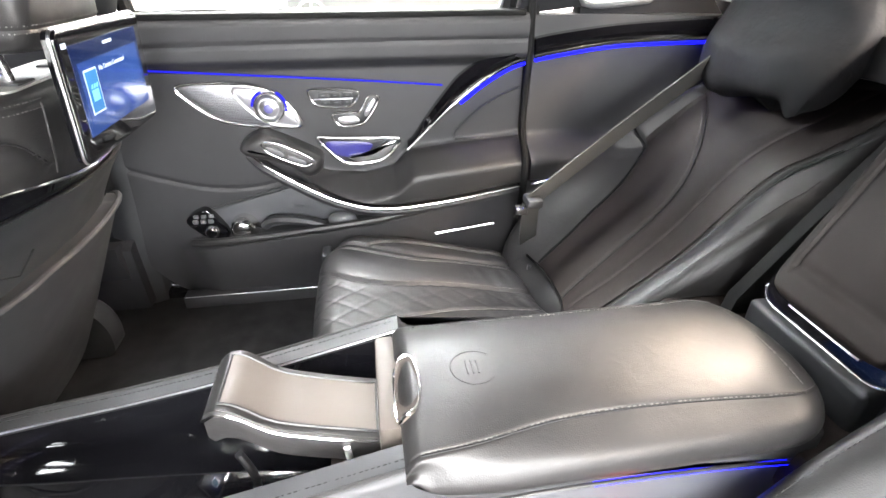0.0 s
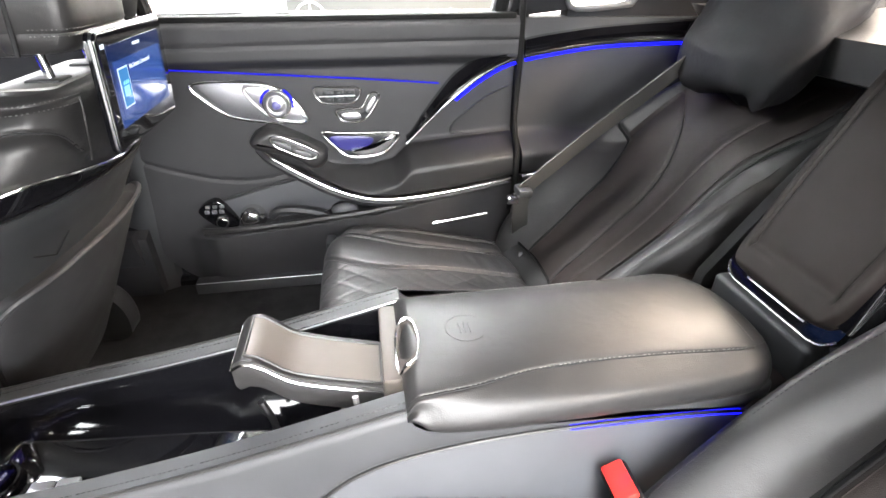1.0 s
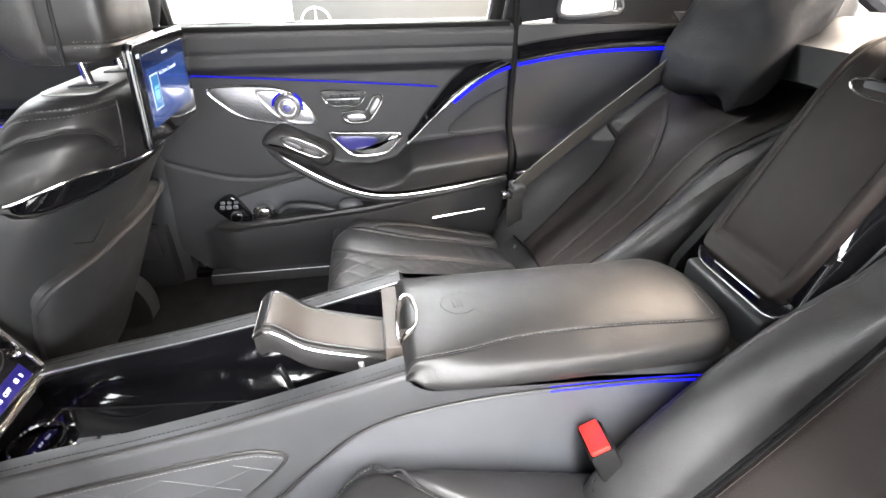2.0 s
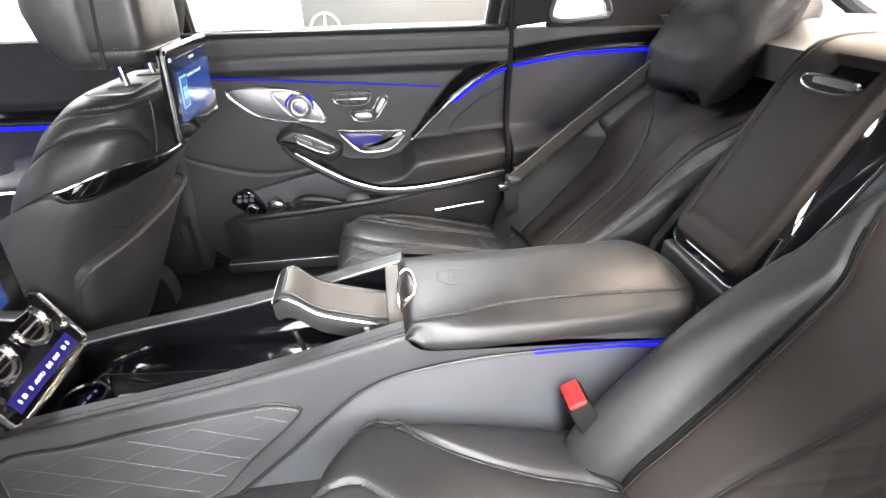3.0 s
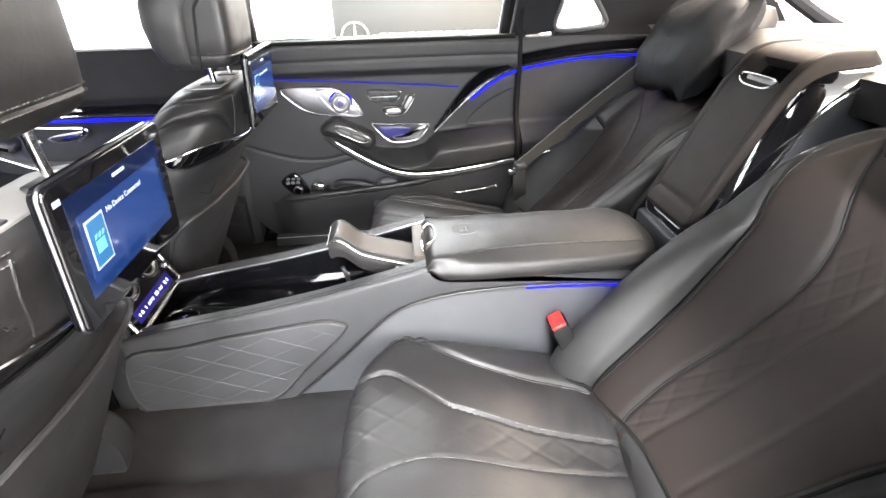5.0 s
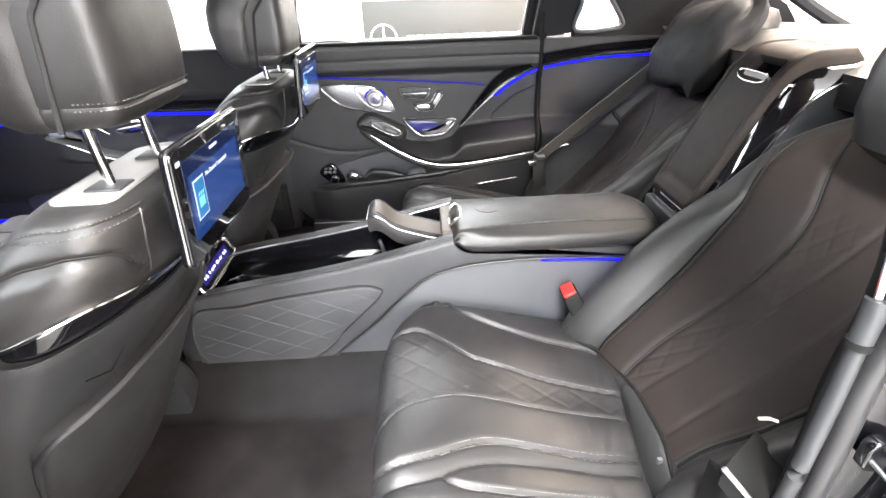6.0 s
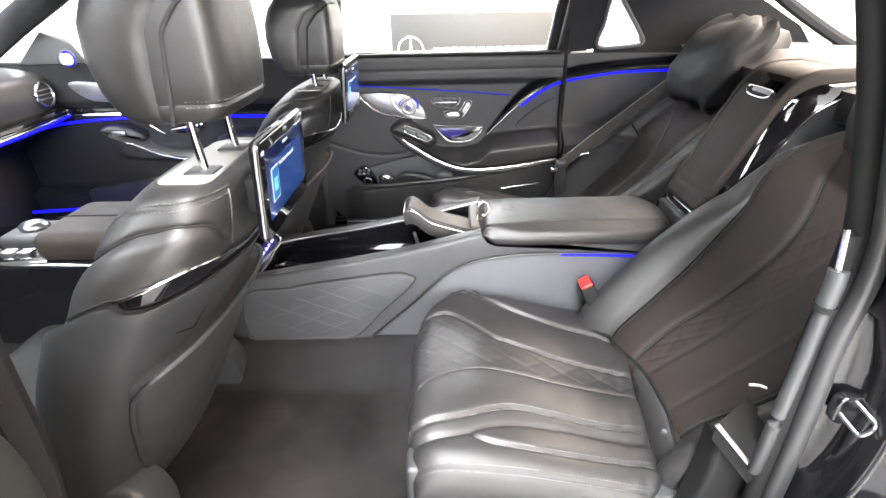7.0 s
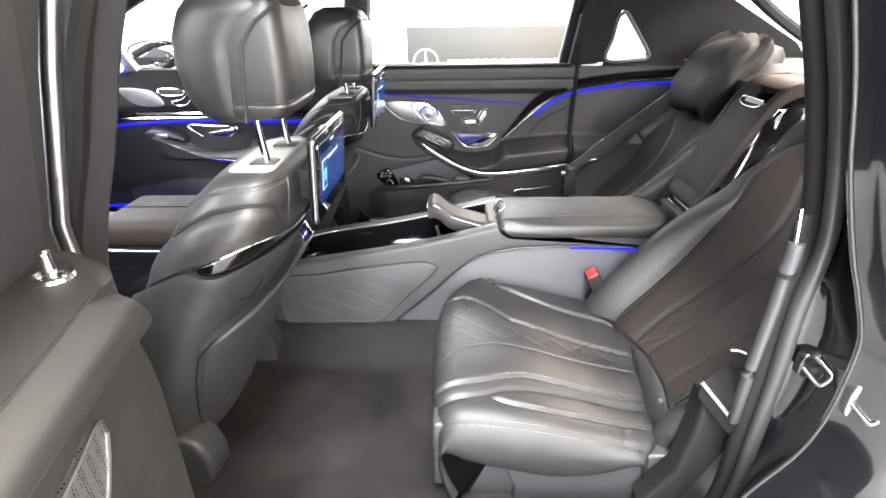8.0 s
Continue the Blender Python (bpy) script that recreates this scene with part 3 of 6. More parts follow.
# switch pod on the armrest
pod_c = [(-0.285, 0.782), (-0.25, 0.806), (-0.215, 0.803), (-0.13, 0.76), (-0.112, 0.74), (-0.12, 0.715), (-0.15, 0.705), (-0.20, 0.735), (-0.275, 0.758)]
pod = part("window_switch_pod", prism(rounded(pod_c), "y", 0.735, 0.668, 0.02, 5), LEATHER, door, "leather-covered pod with window switches")
W1 = rounded([(-0.235, 0.790), (-0.205, 0.788), (-0.14, 0.754), (-0.135, 0.74), (-0.16, 0.736), (-0.225, 0.768)])
part("switch_rim", rim(W1, 0.667, 0.0018), CHROME, pod)
for k in range(2):
    part("switch", prism(rounded([(-0.225 + 0.044 * k, 0.783 - 0.022 * k), (-0.195 + 0.044 * k, 0.770 - 0.022 * k), (-0.198 + 0.044 * k, 0.757 - 0.02 * k), (-0.226 + 0.044 * k, 0.771 - 0.022 * k)]), "y", 0.672, 0.662, 0.002), GREY, pod)
# chrome line under the armrest
ARM_L = catmull([(-0.272, 0.690, 0.766), (-0.235, 0.664, 0.738), (-0.15, 0.655, 0.683), (-0.085, 0.65, 0.650), (-0.022, 0.648, 0.630), (0.04, 0.648, 0.624), (0.114, 0.648, 0.628), (0.22, 0.648, 0.641), (0.346, 0.650, 0.661)], 6)
part("armrest_chrome", tube(ARM_L, 0.0026, 8, flat=1.2), CHROME, door, "slim chrome line under the armrest")
part("armrest_underside", tube([p + Vector((0, 0.016, -0.013)) for p in ARM_L], 0.013, 8), SOFT, door)


def arm_pad(u, v):
    x = -0.262 + 0.612 * u
    low = interp(ARM_FULL, x) + 0.006
    top = max(low + 0.012, interp([(-0.27, 0.775), (-0.10, 0.700), (-0.016, 0.692), (0.05, 0.708), (0.09, 0.745), (0.36, 0.768)], x))
    z = low + (top - low) * v
    return (x, door_y(x, z) - 0.003 - 0.004 * (4 * v * (1 - v)) ** 0.5, z)


part("armrest_pad", solid(arm_pad, 70, 16, (0, 0.006, 0), True), LEATHER, door, "black leather armrest pad")
part("pocket_recess", prism([(-0.43, 0.606), (-0.30, 0.640), (-0.171, 0.668), (-0.10, 0.63), (-0.03, 0.58), (-0.096, 0.572), (-0.26, 0.556), (-0.375, 0.548), (-0.415, 0.56)], "y", 0.7195, 0.715, 0.001), POCKET, door, "grey floor of the door pocket")
part("pocket_edge", tube(catmull([(-0.43, 0.716, 0.607), (-0.30, 0.716, 0.642), (-0.171, 0.716, 0.670), (-0.10, 0.716, 0.632), (-0.03, 0.712, 0.58)], 5), 0.004, 6), SOFT, door)
part("pocket_lip", tube(catmull([(-0.44, 0.69, 0.548), (-0.35, 0.668, 0.558), (-0.16, 0.664, 0.574), (0.0, 0.664, 0.590), (0.15, 0.664, 0.618), (0.345, 0.668, 0.652)], 6), 0.009, 8), LEATHER, door)
clu = part("control_panel", prism(rounded([(-0.445, 0.60), (-0.41, 0.628), (-0.385, 0.62), (-0.355, 0.565), (-0.37, 0.548), (-0.405, 0.555)]), "y", 0.715, 0.694, 0.004), GLOSS, door, "black control cluster with round chrome knob")
part("knob", cyl((-0.39, 0.70, 0.573), (-0.39, 0.682, 0.573), 0.018, 0.016, 20, 0.003), CHROME, clu)
part("knob_face", cyl((-0.39, 0.684, 0.573), (-0.39, 0.680, 0.573), 0.011, 0.011, 20), GLOSS, clu)
for k in range(3):
    part("key", box(-0.428 + 0.017 * k, -0.416 + 0.017 * k, 0.688, 0.695, 0.596, 0.606, 0.002), GREY, clu)
    part("key", box(-0.424 + 0.017 * k, -0.413 + 0.017 * k, 0.688, 0.695, 0.610, 0.618, 0.002), GREY, clu)
part("ashtray", join(cyl((-0.318, 0.715, 0.572), (-0.318, 0.675, 0.580), 0.033, 0.027, 24, 0.006), ball((-0.318, 0.677, 0.580), 0.024, 16, (1, 0.4, 1))), CHROME, door, "round chrome lighter cap")
part("pocket_divider", tube(catmull([(-0.27, 0.70, 0.575), (-0.24, 0.69, 0.595), (-0.17, 0.69, 0.585), (-0.13, 0.69, 0.57)], 5), 0.012, 8), PLASTIC, door)
part("bottle_clip", ball((-0.085, 0.69, 0.585), 0.035, 16, (1, 0.5, 0.6)), GREY, door)
part("lower_chrome", tube([(0.14, 0.655, 0.545), (0.287, 0.655, 0.563)], 0.004, 6), CHROME, door)
part("kick_plate", box(-0.490, -0.08, 0.664, 0.70, 0.376, 0.408, 0.002), SOFT, door, "flat lower sill plate")
part("kick_line", tube([(-0.485, 0.664, 0.409), (-0.085, 0.664, 0.409)], 0.0010, 6), SATIN, door)

# gloss trim sweeping from the door to the rear quarter
LOWER = [(0.083, 0.748), (0.141, 0.804), (0.192, 0.850), (0.274, 0.910), (0.355, 0.945), (0.519, 0.971), (0.66, 0.985), (0.804, 0.995)]
UPPER = [(0.088, 0.765), (0.159, 0.862), (0.225, 0.928), (0.354, 0.981), (0.515, 1.006), (0.787, 1.034)]
lo_s, up_s = smooth_table(LOWER, 8), smooth_table(UPPER, 8)
quarter = thing("rear_quarter_trim", (0.6, 0.72, 0.5), "black leather quarter panel with piano black and chrome trim", "car trim")


def sweep_trim(x0, x1, parent):
    n = 24
    rings = []
    for i in range(n + 1):
        x = x0 + (x1 - x0) * i / n
        a, b = interp(lo_s, x), max(interp(up_s, x), interp(lo_s, x) + 0.004)
        y = 0.706 - 0.10 * step(0.5, 0.85, x)
        rings.append([Vector((x, y + 0.02, a)), Vector((x, y, a + 0.002)), Vector((x, y - 0.010, (a + b) / 2)), Vector((x, y - 0.002, b - 0.002)), Vector((x, y + 0.02, b)), Vector((x, y + 0.03, (a + b) / 2))])
    part("gloss_trim", from_rings(rings), GLOSS, parent, "piano black trim")
    line = [(x0 + (x1 - x0) * i / n, 0.702 - 0.10 * step(0.5, 0.85, x0 + (x1 - x0) * i / n), interp(lo_s, x0 + (x1 - x0) * i / n)) for i in range(n + 1)]
    part("chrome_line", tube(line, 0.0036, 8), CHROME, parent, "chrome line")
    xs = [p for p in line if p[0] > 0.20]
    if len(xs) > 2:
        part("light_strip", tube([(a, b - 0.001, c - 0.0095) for a, b, c in xs], 0.0035, 6), BLUE, parent, "glowing blue ambient light strip")


part("door_end", box(0.346, 0.382, 0.725, 0.80, 0.36, 1.05, 0.004), RUBBER, car)
sweep_trim(0.083, 0.350, door)
sweep_trim(0.372, 0.800, quarter)


def quarter_fn(u, v):
    x = 0.372 + 0.55 * u
    z = 0.40 + 0.63 * v
    y = 0.722 - 0.10 * step(0.5, 0.85, x)
    y -= 0.065 * step(0.775, 0.71, z) * step(0.645, 0.675, z) + 0.03 * step(0.66, 0.62, z)
    return (x, y, z)


part("quarter_lining", solid(quarter_fn, 40, 90, (0, 0.06, 0)), SOFT, quarter)
part("armrest_chrome", tube([(0.372, 0.650, 0.665), (0.46, 0.650, 0.680), (0.5, 0.65, 0.685)], 0.0042, 8), CHROME, quarter)
part("speaker_tip", prism([(0.745, 1.06), (0.79, 1.06), (0.80, 1.03), (0.775, 1.028)], "y", 0.66, 0.60, 0.004), SATIN, quarter)
oval = catmull([(0.196, 0.718, 0.768), (0.20, 0.718, 0.785), (0.229, 0.718, 0.812), (0.28, 0.718, 0.85), (0.345, 0.718, 0.880)], 5)
part("panel_seam", tube(oval, 0.003, 6), SOFT, door)
part("panel_seam", tube([(0.196, 0.717, 0.767), (0.346, 0.717, 0.755)], 0.003, 6), SOFT, door)


# ---- rear seats ----
SEAM_A = smooth_table([(-0.17, 0.215), (-0.155, 0.195), (-0.13, 0.172), (-0.075, 0.137), (-0.04, 0.139), (0.03, 0.185), (0.10, 0.215), (0.18, 0.236), (0.25, 0.246), (0.315, 0.262), (0.40, 0.275)])
SEAM_B = smooth_table([(-0.17, 0.262), (-0.15, 0.254), (-0.115, 0.245), (-0.08, 0.243), (-0.05, 0.262), (0.015, 0.314), (0.05, 0.327), (0.16, 0.360), (0.30, 0.378), (0.40, 0.385)])
SEAM_C = smooth_table([(-0.17, 0.512), (-0.16, 0.501), (-0.115, 0.456), (-0.055, 0.429), (0.01, 0.422), (0.14, 0.437), (0.29, 0.440), (0.40, 0.44)])
SEAM_D = smooth_table([(-0.17, 0.580), (-0.157, 0.577), (-0.07, 0.555), (-0.004, 0.532), (0.05, 0.523), (0.15, 0.532), (0.21, 0.535), (0.28, 0.531), (0.40, 0.53)])
SEAM_D2 = smooth_table([(-0.17, 0.610), (-0.152, 0.606), (-0.07, 0.590), (-0.01, 0.568), (0.05, 0.557), (0.12, 0.556), (0.22, 0.558), (0.40, 0.555)])
SEAM_E = smooth_table([(-0.05, 0.586), (-0.012, 0.603), (0.07, 0.609), (0.16, 0.609), (0.28, 0.605), (0.40, 0.60)])
X_PROF = catmull([(-0.118, -0.19, 0), (-0.14, -0.15, 0), (-0.158, -0.09, 0), (-0.162, -0.05, 0), (-0.152, -0.018, 0), (-0.12, -0.001, 0), (-0.06, 0.0, 0), (0.05, 0, 0), (0.16, 0, 0), (0.27, 0, 0), (0.372, -0.001, 0), (0.395, -0.012, 0), (0.402, -0.05, 0)], 19)
A_PROF = catmull([(0.142, -0.13, 0), (0.138, -0.06, 0), (0.142, -0.018, 0), (0.16, -0.001, 0), (0.22, 0, 0), (0.30, 0, 0), (0.38, 0, 0), (0.46, 0, 0), (0.54, 0, 0), (0.60, 0, 0), (0.628, -0.004, 0), (0.647, -0.014, 0), (0.658, -0.032, 0), (0.664, -0.055, 0), (0.664, -0.085, 0), (0.658, -0.115, 0), (0.645, -0.135, 0)], 22)
REAR_EDGE = smooth_table([(0.13, 0.350), (0.21, 0.345), (0.335, 0.325), (0.52, 0.295), (0.60, 0.288), (0.63, 0.280), (0.655, 0.258), (0.67, 0.245)])
SIDE_DROP = smooth_table([(-0.17, 0.048), (-0.14, 0.060), (-0.11, 0.092), (-0.086, 0.112), (-0.009, 0.128), (0.08, 0.130), (0.164, 0.098), (0.229, 0.050), (0.26, 0.035), (0.40, 0.035)])


def groove(dist, width, depth):
    return -depth * math.exp(-(dist / width) ** 2)


def cushion_top(x, a):
    z = 0.574 - 0.088 * step(-0.10, 0.42, x)
    # padding swells between the seams
    edges = [0.138, interp(SEAM_A, x), interp(SEAM_B, x), interp(SEAM_C, x), interp(SEAM_D, x), interp(SEAM_D2, x), interp(SEAM_E, x) if x > -0.05 else interp(SEAM_D2, x) + 0.001, 0.648]
    for e0, e1, h in zip(edges, edges[1:], (0.009, 0.005, 0.001, 0.007, 0.002, 0.004, 0.005)):
        if e0 < a < e1:
            k = (a - e0) / (e1 - e0)
            z += h * min(1.0, (e1 - e0) / 0.05) * (4 * k * (1 - k)) ** 0.6
    z -= 0.007 * step(interp(SEAM_D, x), interp(SEAM_D2, x), a)
    z -= 0.005 * step(interp(SEAM_B, x) - 0.02, interp(SEAM_B, x) + 0.04, a) * step(interp(SEAM_C, x) + 0.02, interp(SEAM_C, x) - 0.04, a)
    return z


def cushion_relief(x, a):
    z = 0
    for tab, w, d in ((SEAM_A, 0.0045, 0.0055), (SEAM_B, 0.0035, 0.0035), (SEAM_C, 0.0035, 0.0035), (SEAM_D, 0.005, 0.0045), (SEAM_D2, 0.006, 0.004)):
        z += groove(a - interp(tab, x), w, d)
    if x > -0.055:
        z += groove(a - interp(SEAM_E, x), 0.005, 0.0045) * step(-0.055, -0.04, x)
    b, c = interp(SEAM_B, x), interp(SEAM_C, x)
    if b < a < c:
        inside = step(b, b + 0.02, a) * step(c, c - 0.02, a)
        p, q = (x * 0.8 + (a - 0.4) * 1.1) / 0.062, (x * 0.8 - (a - 0.4) * 1.1) / 0.062
        dp_, dq = abs(p - round(p)) * 0.05, abs(q - round(q)) * 0.05
        z += inside * (groove(dp_, 0.0032, 0.0013) + groove(dq, 0.0032, 0.0013))
    # sat-in creases gather towards the backrest
    z += 0.0016 * noise.noise(Vector((x * 11, a * 11, 3.0)))
    z += 0.0022 * step(0.10, 0.28, x) * noise.noise(Vector((x * 55 + a * 14, a * 9, 5.0)))
    return z


def cushion_point(s, xp, a, low=0.0, lift=0.0, dx=0.0):
    """A point of the cushion's skin: xp on the front-to-back outline, a out from the car's middle, low down its side."""
    end = interp(REAR_EDGE, a)
    x = xp.x if xp.x < 0.12 else 0.12 + (xp.x - 0.12) * (end - 0.12) / (0.402 - 0.12)
    k = (a - 0.405) / 0.262
    x += (0.022 if s < 0 and k > 0 else 0.075) * min(1.2, abs(k)) ** 3.5 * (1 - step(-0.16, 0.12, x))
    if low < -0.014:
        low = -0.014 + (low + 0.014) * interp(SIDE_DROP, x) / 0.13
    fade = step(-0.12, -0.02, xp.y) * step(-0.12, -0.02, low)
    z = cushion_top(x, a) + cushion_relief(x, a) * fade + max(-0.2, xp.y + low) + lift
    return Vector((x + dx, s * a, z))


SPINE = smooth_table([(0.44, 0.305), (0.52, 0.350), (0.60, 0.426), (0.69, 0.507), (0.80, 0.575), (0.90, 0.640), (0.98, 0.712), (1.06, 0.79)])
IN_EDGE = smooth_table([(0.44, 0.168), (0.70, 0.150), (0.82, 0.152), (0.90, 0.160), (0.945, 0.172), (0.975, 0.200), (0.99, 0.235), (1.01, 0.285), (1.04, 0.36), (1.06, 0.41)])
OUT_EDGE = smooth_table([(0.44, 0.640), (0.55, 0.675), (0.72, 0.685), (0.85, 0.655), (0.94, 0.605), (1.0, 0.56), (1.035, 0.515), (1.06, 0.47)])
PUSH = smooth_table([(0.44, 0.03), (0.52, 0.075), (0.60, 0.115), (0.68, 0.128), (0.78, 0.112), (0.86, 0.086), (0.92, 0.058), (0.97, 0.012), (1.06, 0.0)])
ROLL = smooth_table([(0.44, 0.02), (0.52, 0.046), (0.60, 0.058), (0.80, 0.060), (0.88, 0.050), (0.93, 0.034), (0.98, 0.008), (1.06, 0.0)])
VALLEY = smooth_table([(0.44, 0.256), (0.56, 0.252), (0.69, 0.241), (0.80, 0.240), (0.84, 0.233), (0.87, 0.214), (0.92, 0.190), (0.97, 0.21), (1.06, 0.42)])
BOLSTER = smooth_table([(0.44, 0.045), (0.50, 0.060), (0.56, 0.072), (0.62, 0.080), (0.68, 0.080), (0.73, 0.066), (0.78, 0.044), (0.82, 0.020), (0.86, 0.002), (1.06, 0.0)])
LINE_1 = smooth_table([(0.47, 0.345), (0.547, 0.339), (0.60, 0.336), (0.69, 0.348), (0.78, 0.358), (0.846, 0.345), (0.911, 0.300), (0.965, 0.268), (1.0, 0.27)])
LINE_2 = smooth_table([(0.47, 0.385), (0.526, 0.390), (0.604, 0.401), (0.702, 0.415), (0.787, 0.437), (0.90, 0.455), (1.0, 0.46)])
LINE_3 = smooth_table([(0.47, 0.49), (0.60, 0.500), (0.70, 0.510), (0.80, 0.522), (0.90, 0.53), (1.0, 0.52)])


OUT_LINE = smooth_table([(0.44, 0.545), (0.536, 0.552), (0.607, 0.575), (0.674, 0.592), (0.74, 0.622), (0.80, 0.657), (0.85, 0.69), (1.06, 0.75)])
LINE_2_FAR = smooth_table([(0.47, 0.385), (0.60, 0.412), (0.70, 0.428), (0.76, 0.452), (0.81, 0.495), (0.85, 0.55), (0.90, 0.63), (1.0, 0.75)])


def back_x(z, a):
    i, o = interp(IN_EDGE, z), interp(OUT_EDGE, z)
    v = interp(VALLEY, z)
    x = interp(SPINE, z)
    x -= interp(ROLL, z) * step(v + 0.16, v - 0.01, a) + interp(PUSH, z) * step(min(o - 0.06, interp(OUT_LINE, z) - 0.004), min(o, interp(OUT_LINE, z) + 0.07), a)
    # inner side bolster: rises from the valley to a full edge and tapers out towards the shoulder
    if i < a < v:
        k = (v - a) / (v - i)
        x -= interp(BOLSTER, z) * (1 - (1 - min(1, k / 0.72)) ** 2.2)
    x += 0.05 * max(0, 1 - (a - i) / 0.026) ** 2.5 + 0.08 * max(0, 1 - (o - a) / 0.05) ** 2.5
    x += 0.05 * step(1.0, 1.06, z) ** 2
    return x


def bolster_seam(z):
    return interp(VALLEY, z)


def back_relief(z, a, quilt=1.0):
    r = groove(a - bolster_seam(z), 0.006, 0.012) * step(0.95, 0.88, z) + groove(a - interp(OUT_LINE, z), 0.006, 0.008)
    r += groove(a - interp(LINE_1, z), 0.0055, 0.003 + 0.004 * quilt) * step(1.0, 0.95, z)
    for tab in ((LINE_2, LINE_3) if quilt else (LINE_2_FAR,)):
        r += groove(a - interp(tab, z), 0.006, 0.0045) * step(1.0, 0.95, z)
    l1, l2 = interp(LINE_1, z), interp(LINE_2, z)
    if quilt and l1 < a < l2 and z < 0.90:
        p, q = (1.5 * (a - 0.38) + (z - 0.5)) / 0.052, (1.5 * (a - 0.38) - (z - 0.5)) / 0.052
        inside = step(l1, l1 + 0.008, a) * step(l2, l2 - 0.008, a) * step(0.90, 0.82, z)
        r += inside * (groove(abs(p - round(p)) * 0.03, 0.003, 0.0014) + groove(abs(q - round(q)) * 0.03, 0.003, 0.0014))
    r += 0.002 * noise.noise(Vector((z * 8, a * 8, 7.0)))
    return r


def rear_seat(s, label, head_x=0.0, head_y=0.43, head_z=0.0, head_w=1.0, head_h=1.0, back=0.0, recline=0.0):
    """back: how far the cushion sits back; recline: extra lean of the backrest, in metres a metre."""
    quilt = 1.0 if s < 0 else 0.0
    seat = thing("rear_seat", (0.15, s * 0.41, 0.345), label, "car seat", "rear seats")

    def bx(z, a):
        return back_x(z, a) + back + recline * max(0, z - 0.45)

    def cush(u, v):
        xp, ap = X_PROF[round(u * (len(X_PROF) - 1))], A_PROF[round(v * (len(A_PROF) - 1))]
        return cushion_point(s, xp, ap.x, ap.y, 0.0, back)

    part("cushion", solid(cush, len(X_PROF) - 1, len(A_PROF) - 1, (0.0, 0, -0.002)), NAPPA, seat, "black leather seat cushion with quilted centre")

    def seam_line(tab, off, x0=-1.0, x1=0.40, lift=0.0012):
        pts = []
        for xp in X_PROF[46:-22]:
            x = xp.x
            for _ in range(3):
                a = interp(tab, x) + off
                x = cushion_point(s, xp, a).x
            if x0 <= x <= x1 and a < 0.66:
                pts.append(cushion_point(s, xp, a, 0.0, lift, back))
        return pts
    for tab, off, x0 in ((SEAM_A, 0.006, -1), (SEAM_B, -0.005, -1), (SEAM_C, 0.005, -1), (SEAM_D, -0.006, -1), (SEAM_D, 0.005, -1), (SEAM_E, 0.004, -0.045), (SEAM_E, -0.005, 0.0)):
        part("seam", dashes(seam_line(tab, off, x0), 0.0042, 0.0012, 0.0008), THREAD, seat)
    part("seam", tube(seam_line(SEAM_A, 0.0, -1, 0.40, 0.0028), 0.0024, 6), MATT, seat)
    # double seam along the outer edge
    for low in (-0.011, -0.018):
        a = 0.643 if low > -0.014 else 0.6505
        pts = [cushion_point(s, xp, a, low, 0.0008, back) for xp in X_PROF[62:-24]]
        part("seam", dashes(pts, 0.0035, 0.0020, 0.0008), THREAD, seat)

    def backf(u, v):
        z = 0.44 + 0.62 * u
        i, o = interp(IN_EDGE, z), interp(OUT_EDGE, z)
        a = i + (o - i) * v
        k = min(1, min(v, 1 - v) / 0.06)
        return (bx(z, a) - back_relief(z, a, quilt) * k * step(1.06, 1.02, z), s * a, z)

    part("backrest", solid(backf, 150, 170, (0.13, 0, -0.02)), LEATHER, seat, "reclined black leather backrest")

    def insert(u, v):
        z = 0.475 + 0.515 * u
        a0, a1 = max(bolster_seam(z) + 0.010, interp(IN_EDGE, z) + 0.05), min(interp(OUT_LINE, z) - 0.006, interp(OUT_EDGE, z) - 0.045)
        a = a0 + (a1 - a0) * v
        k = min(1, min(v, 1 - v) / 0.04) * min(1, min(u, 1 - u) / 0.03)
        return (bx(z, a) - back_relief(z, a, quilt) - 0.0045 * k ** 0.5 + 0.001, s * a, z)

    part("insert", solid(insert, 200, 130, (0.006, 0, 0), True), LEATHER_IN, seat, "brown-black perforated quilted backrest insert")
    for side in (0, 1):
        pts = []
        for k in range(70):
            z = 0.50 + 0.50 * k / 69
            a = bolster_seam(z) if side == 0 else interp(OUT_LINE, z)
            pts.append((bx(z, a) - back_relief(z, a, quilt) - 0.002, s * a, z))
        part("piping", tube(pts[:54 if side == 0 else 41], 0.0032, 6), RUBBER, seat)
    # raised seam beside the valley and seam round the bolster's full edge
    ridge = [(bx(z, a) - back_relief(z, a, quilt) - 0.0048, s * a, z) for z, a in [(zz, bolster_seam(zz) + 0.017) for zz in [0.51 + 0.44 * k / 60 for k in range(61)]]]
    part("ridge_seam", tube(ridge, 0.0013, 5), LEATHER_IN, seat)
    edge = [(bx(z, a) - 0.0008, s * a, z) for z, a in [(zz, interp(IN_EDGE, zz) + 0.024 + 0.05 * step(0.56, 0.49, zz)) for zz in [0.49 + 0.36 * k / 50 for k in range(51)]]]
    part("bolster_seam", dashes(edge, 0.004, 0.002, 0.0008), MATT, seat)
    line = []
    for k in range(60):
        z = 0.50 + (0.465 if s < 0 else 0.34) * k / 59
        a = interp(LINE_1 if s < 0 else LINE_2_FAR, z)
        line.append((bx(z, a) - back_relief(z, a, quilt) - 0.0048, s * a, z))
    part("piping", tube(line, 0.0022 if s < 0 else 0.0014, 6), MATT, seat)

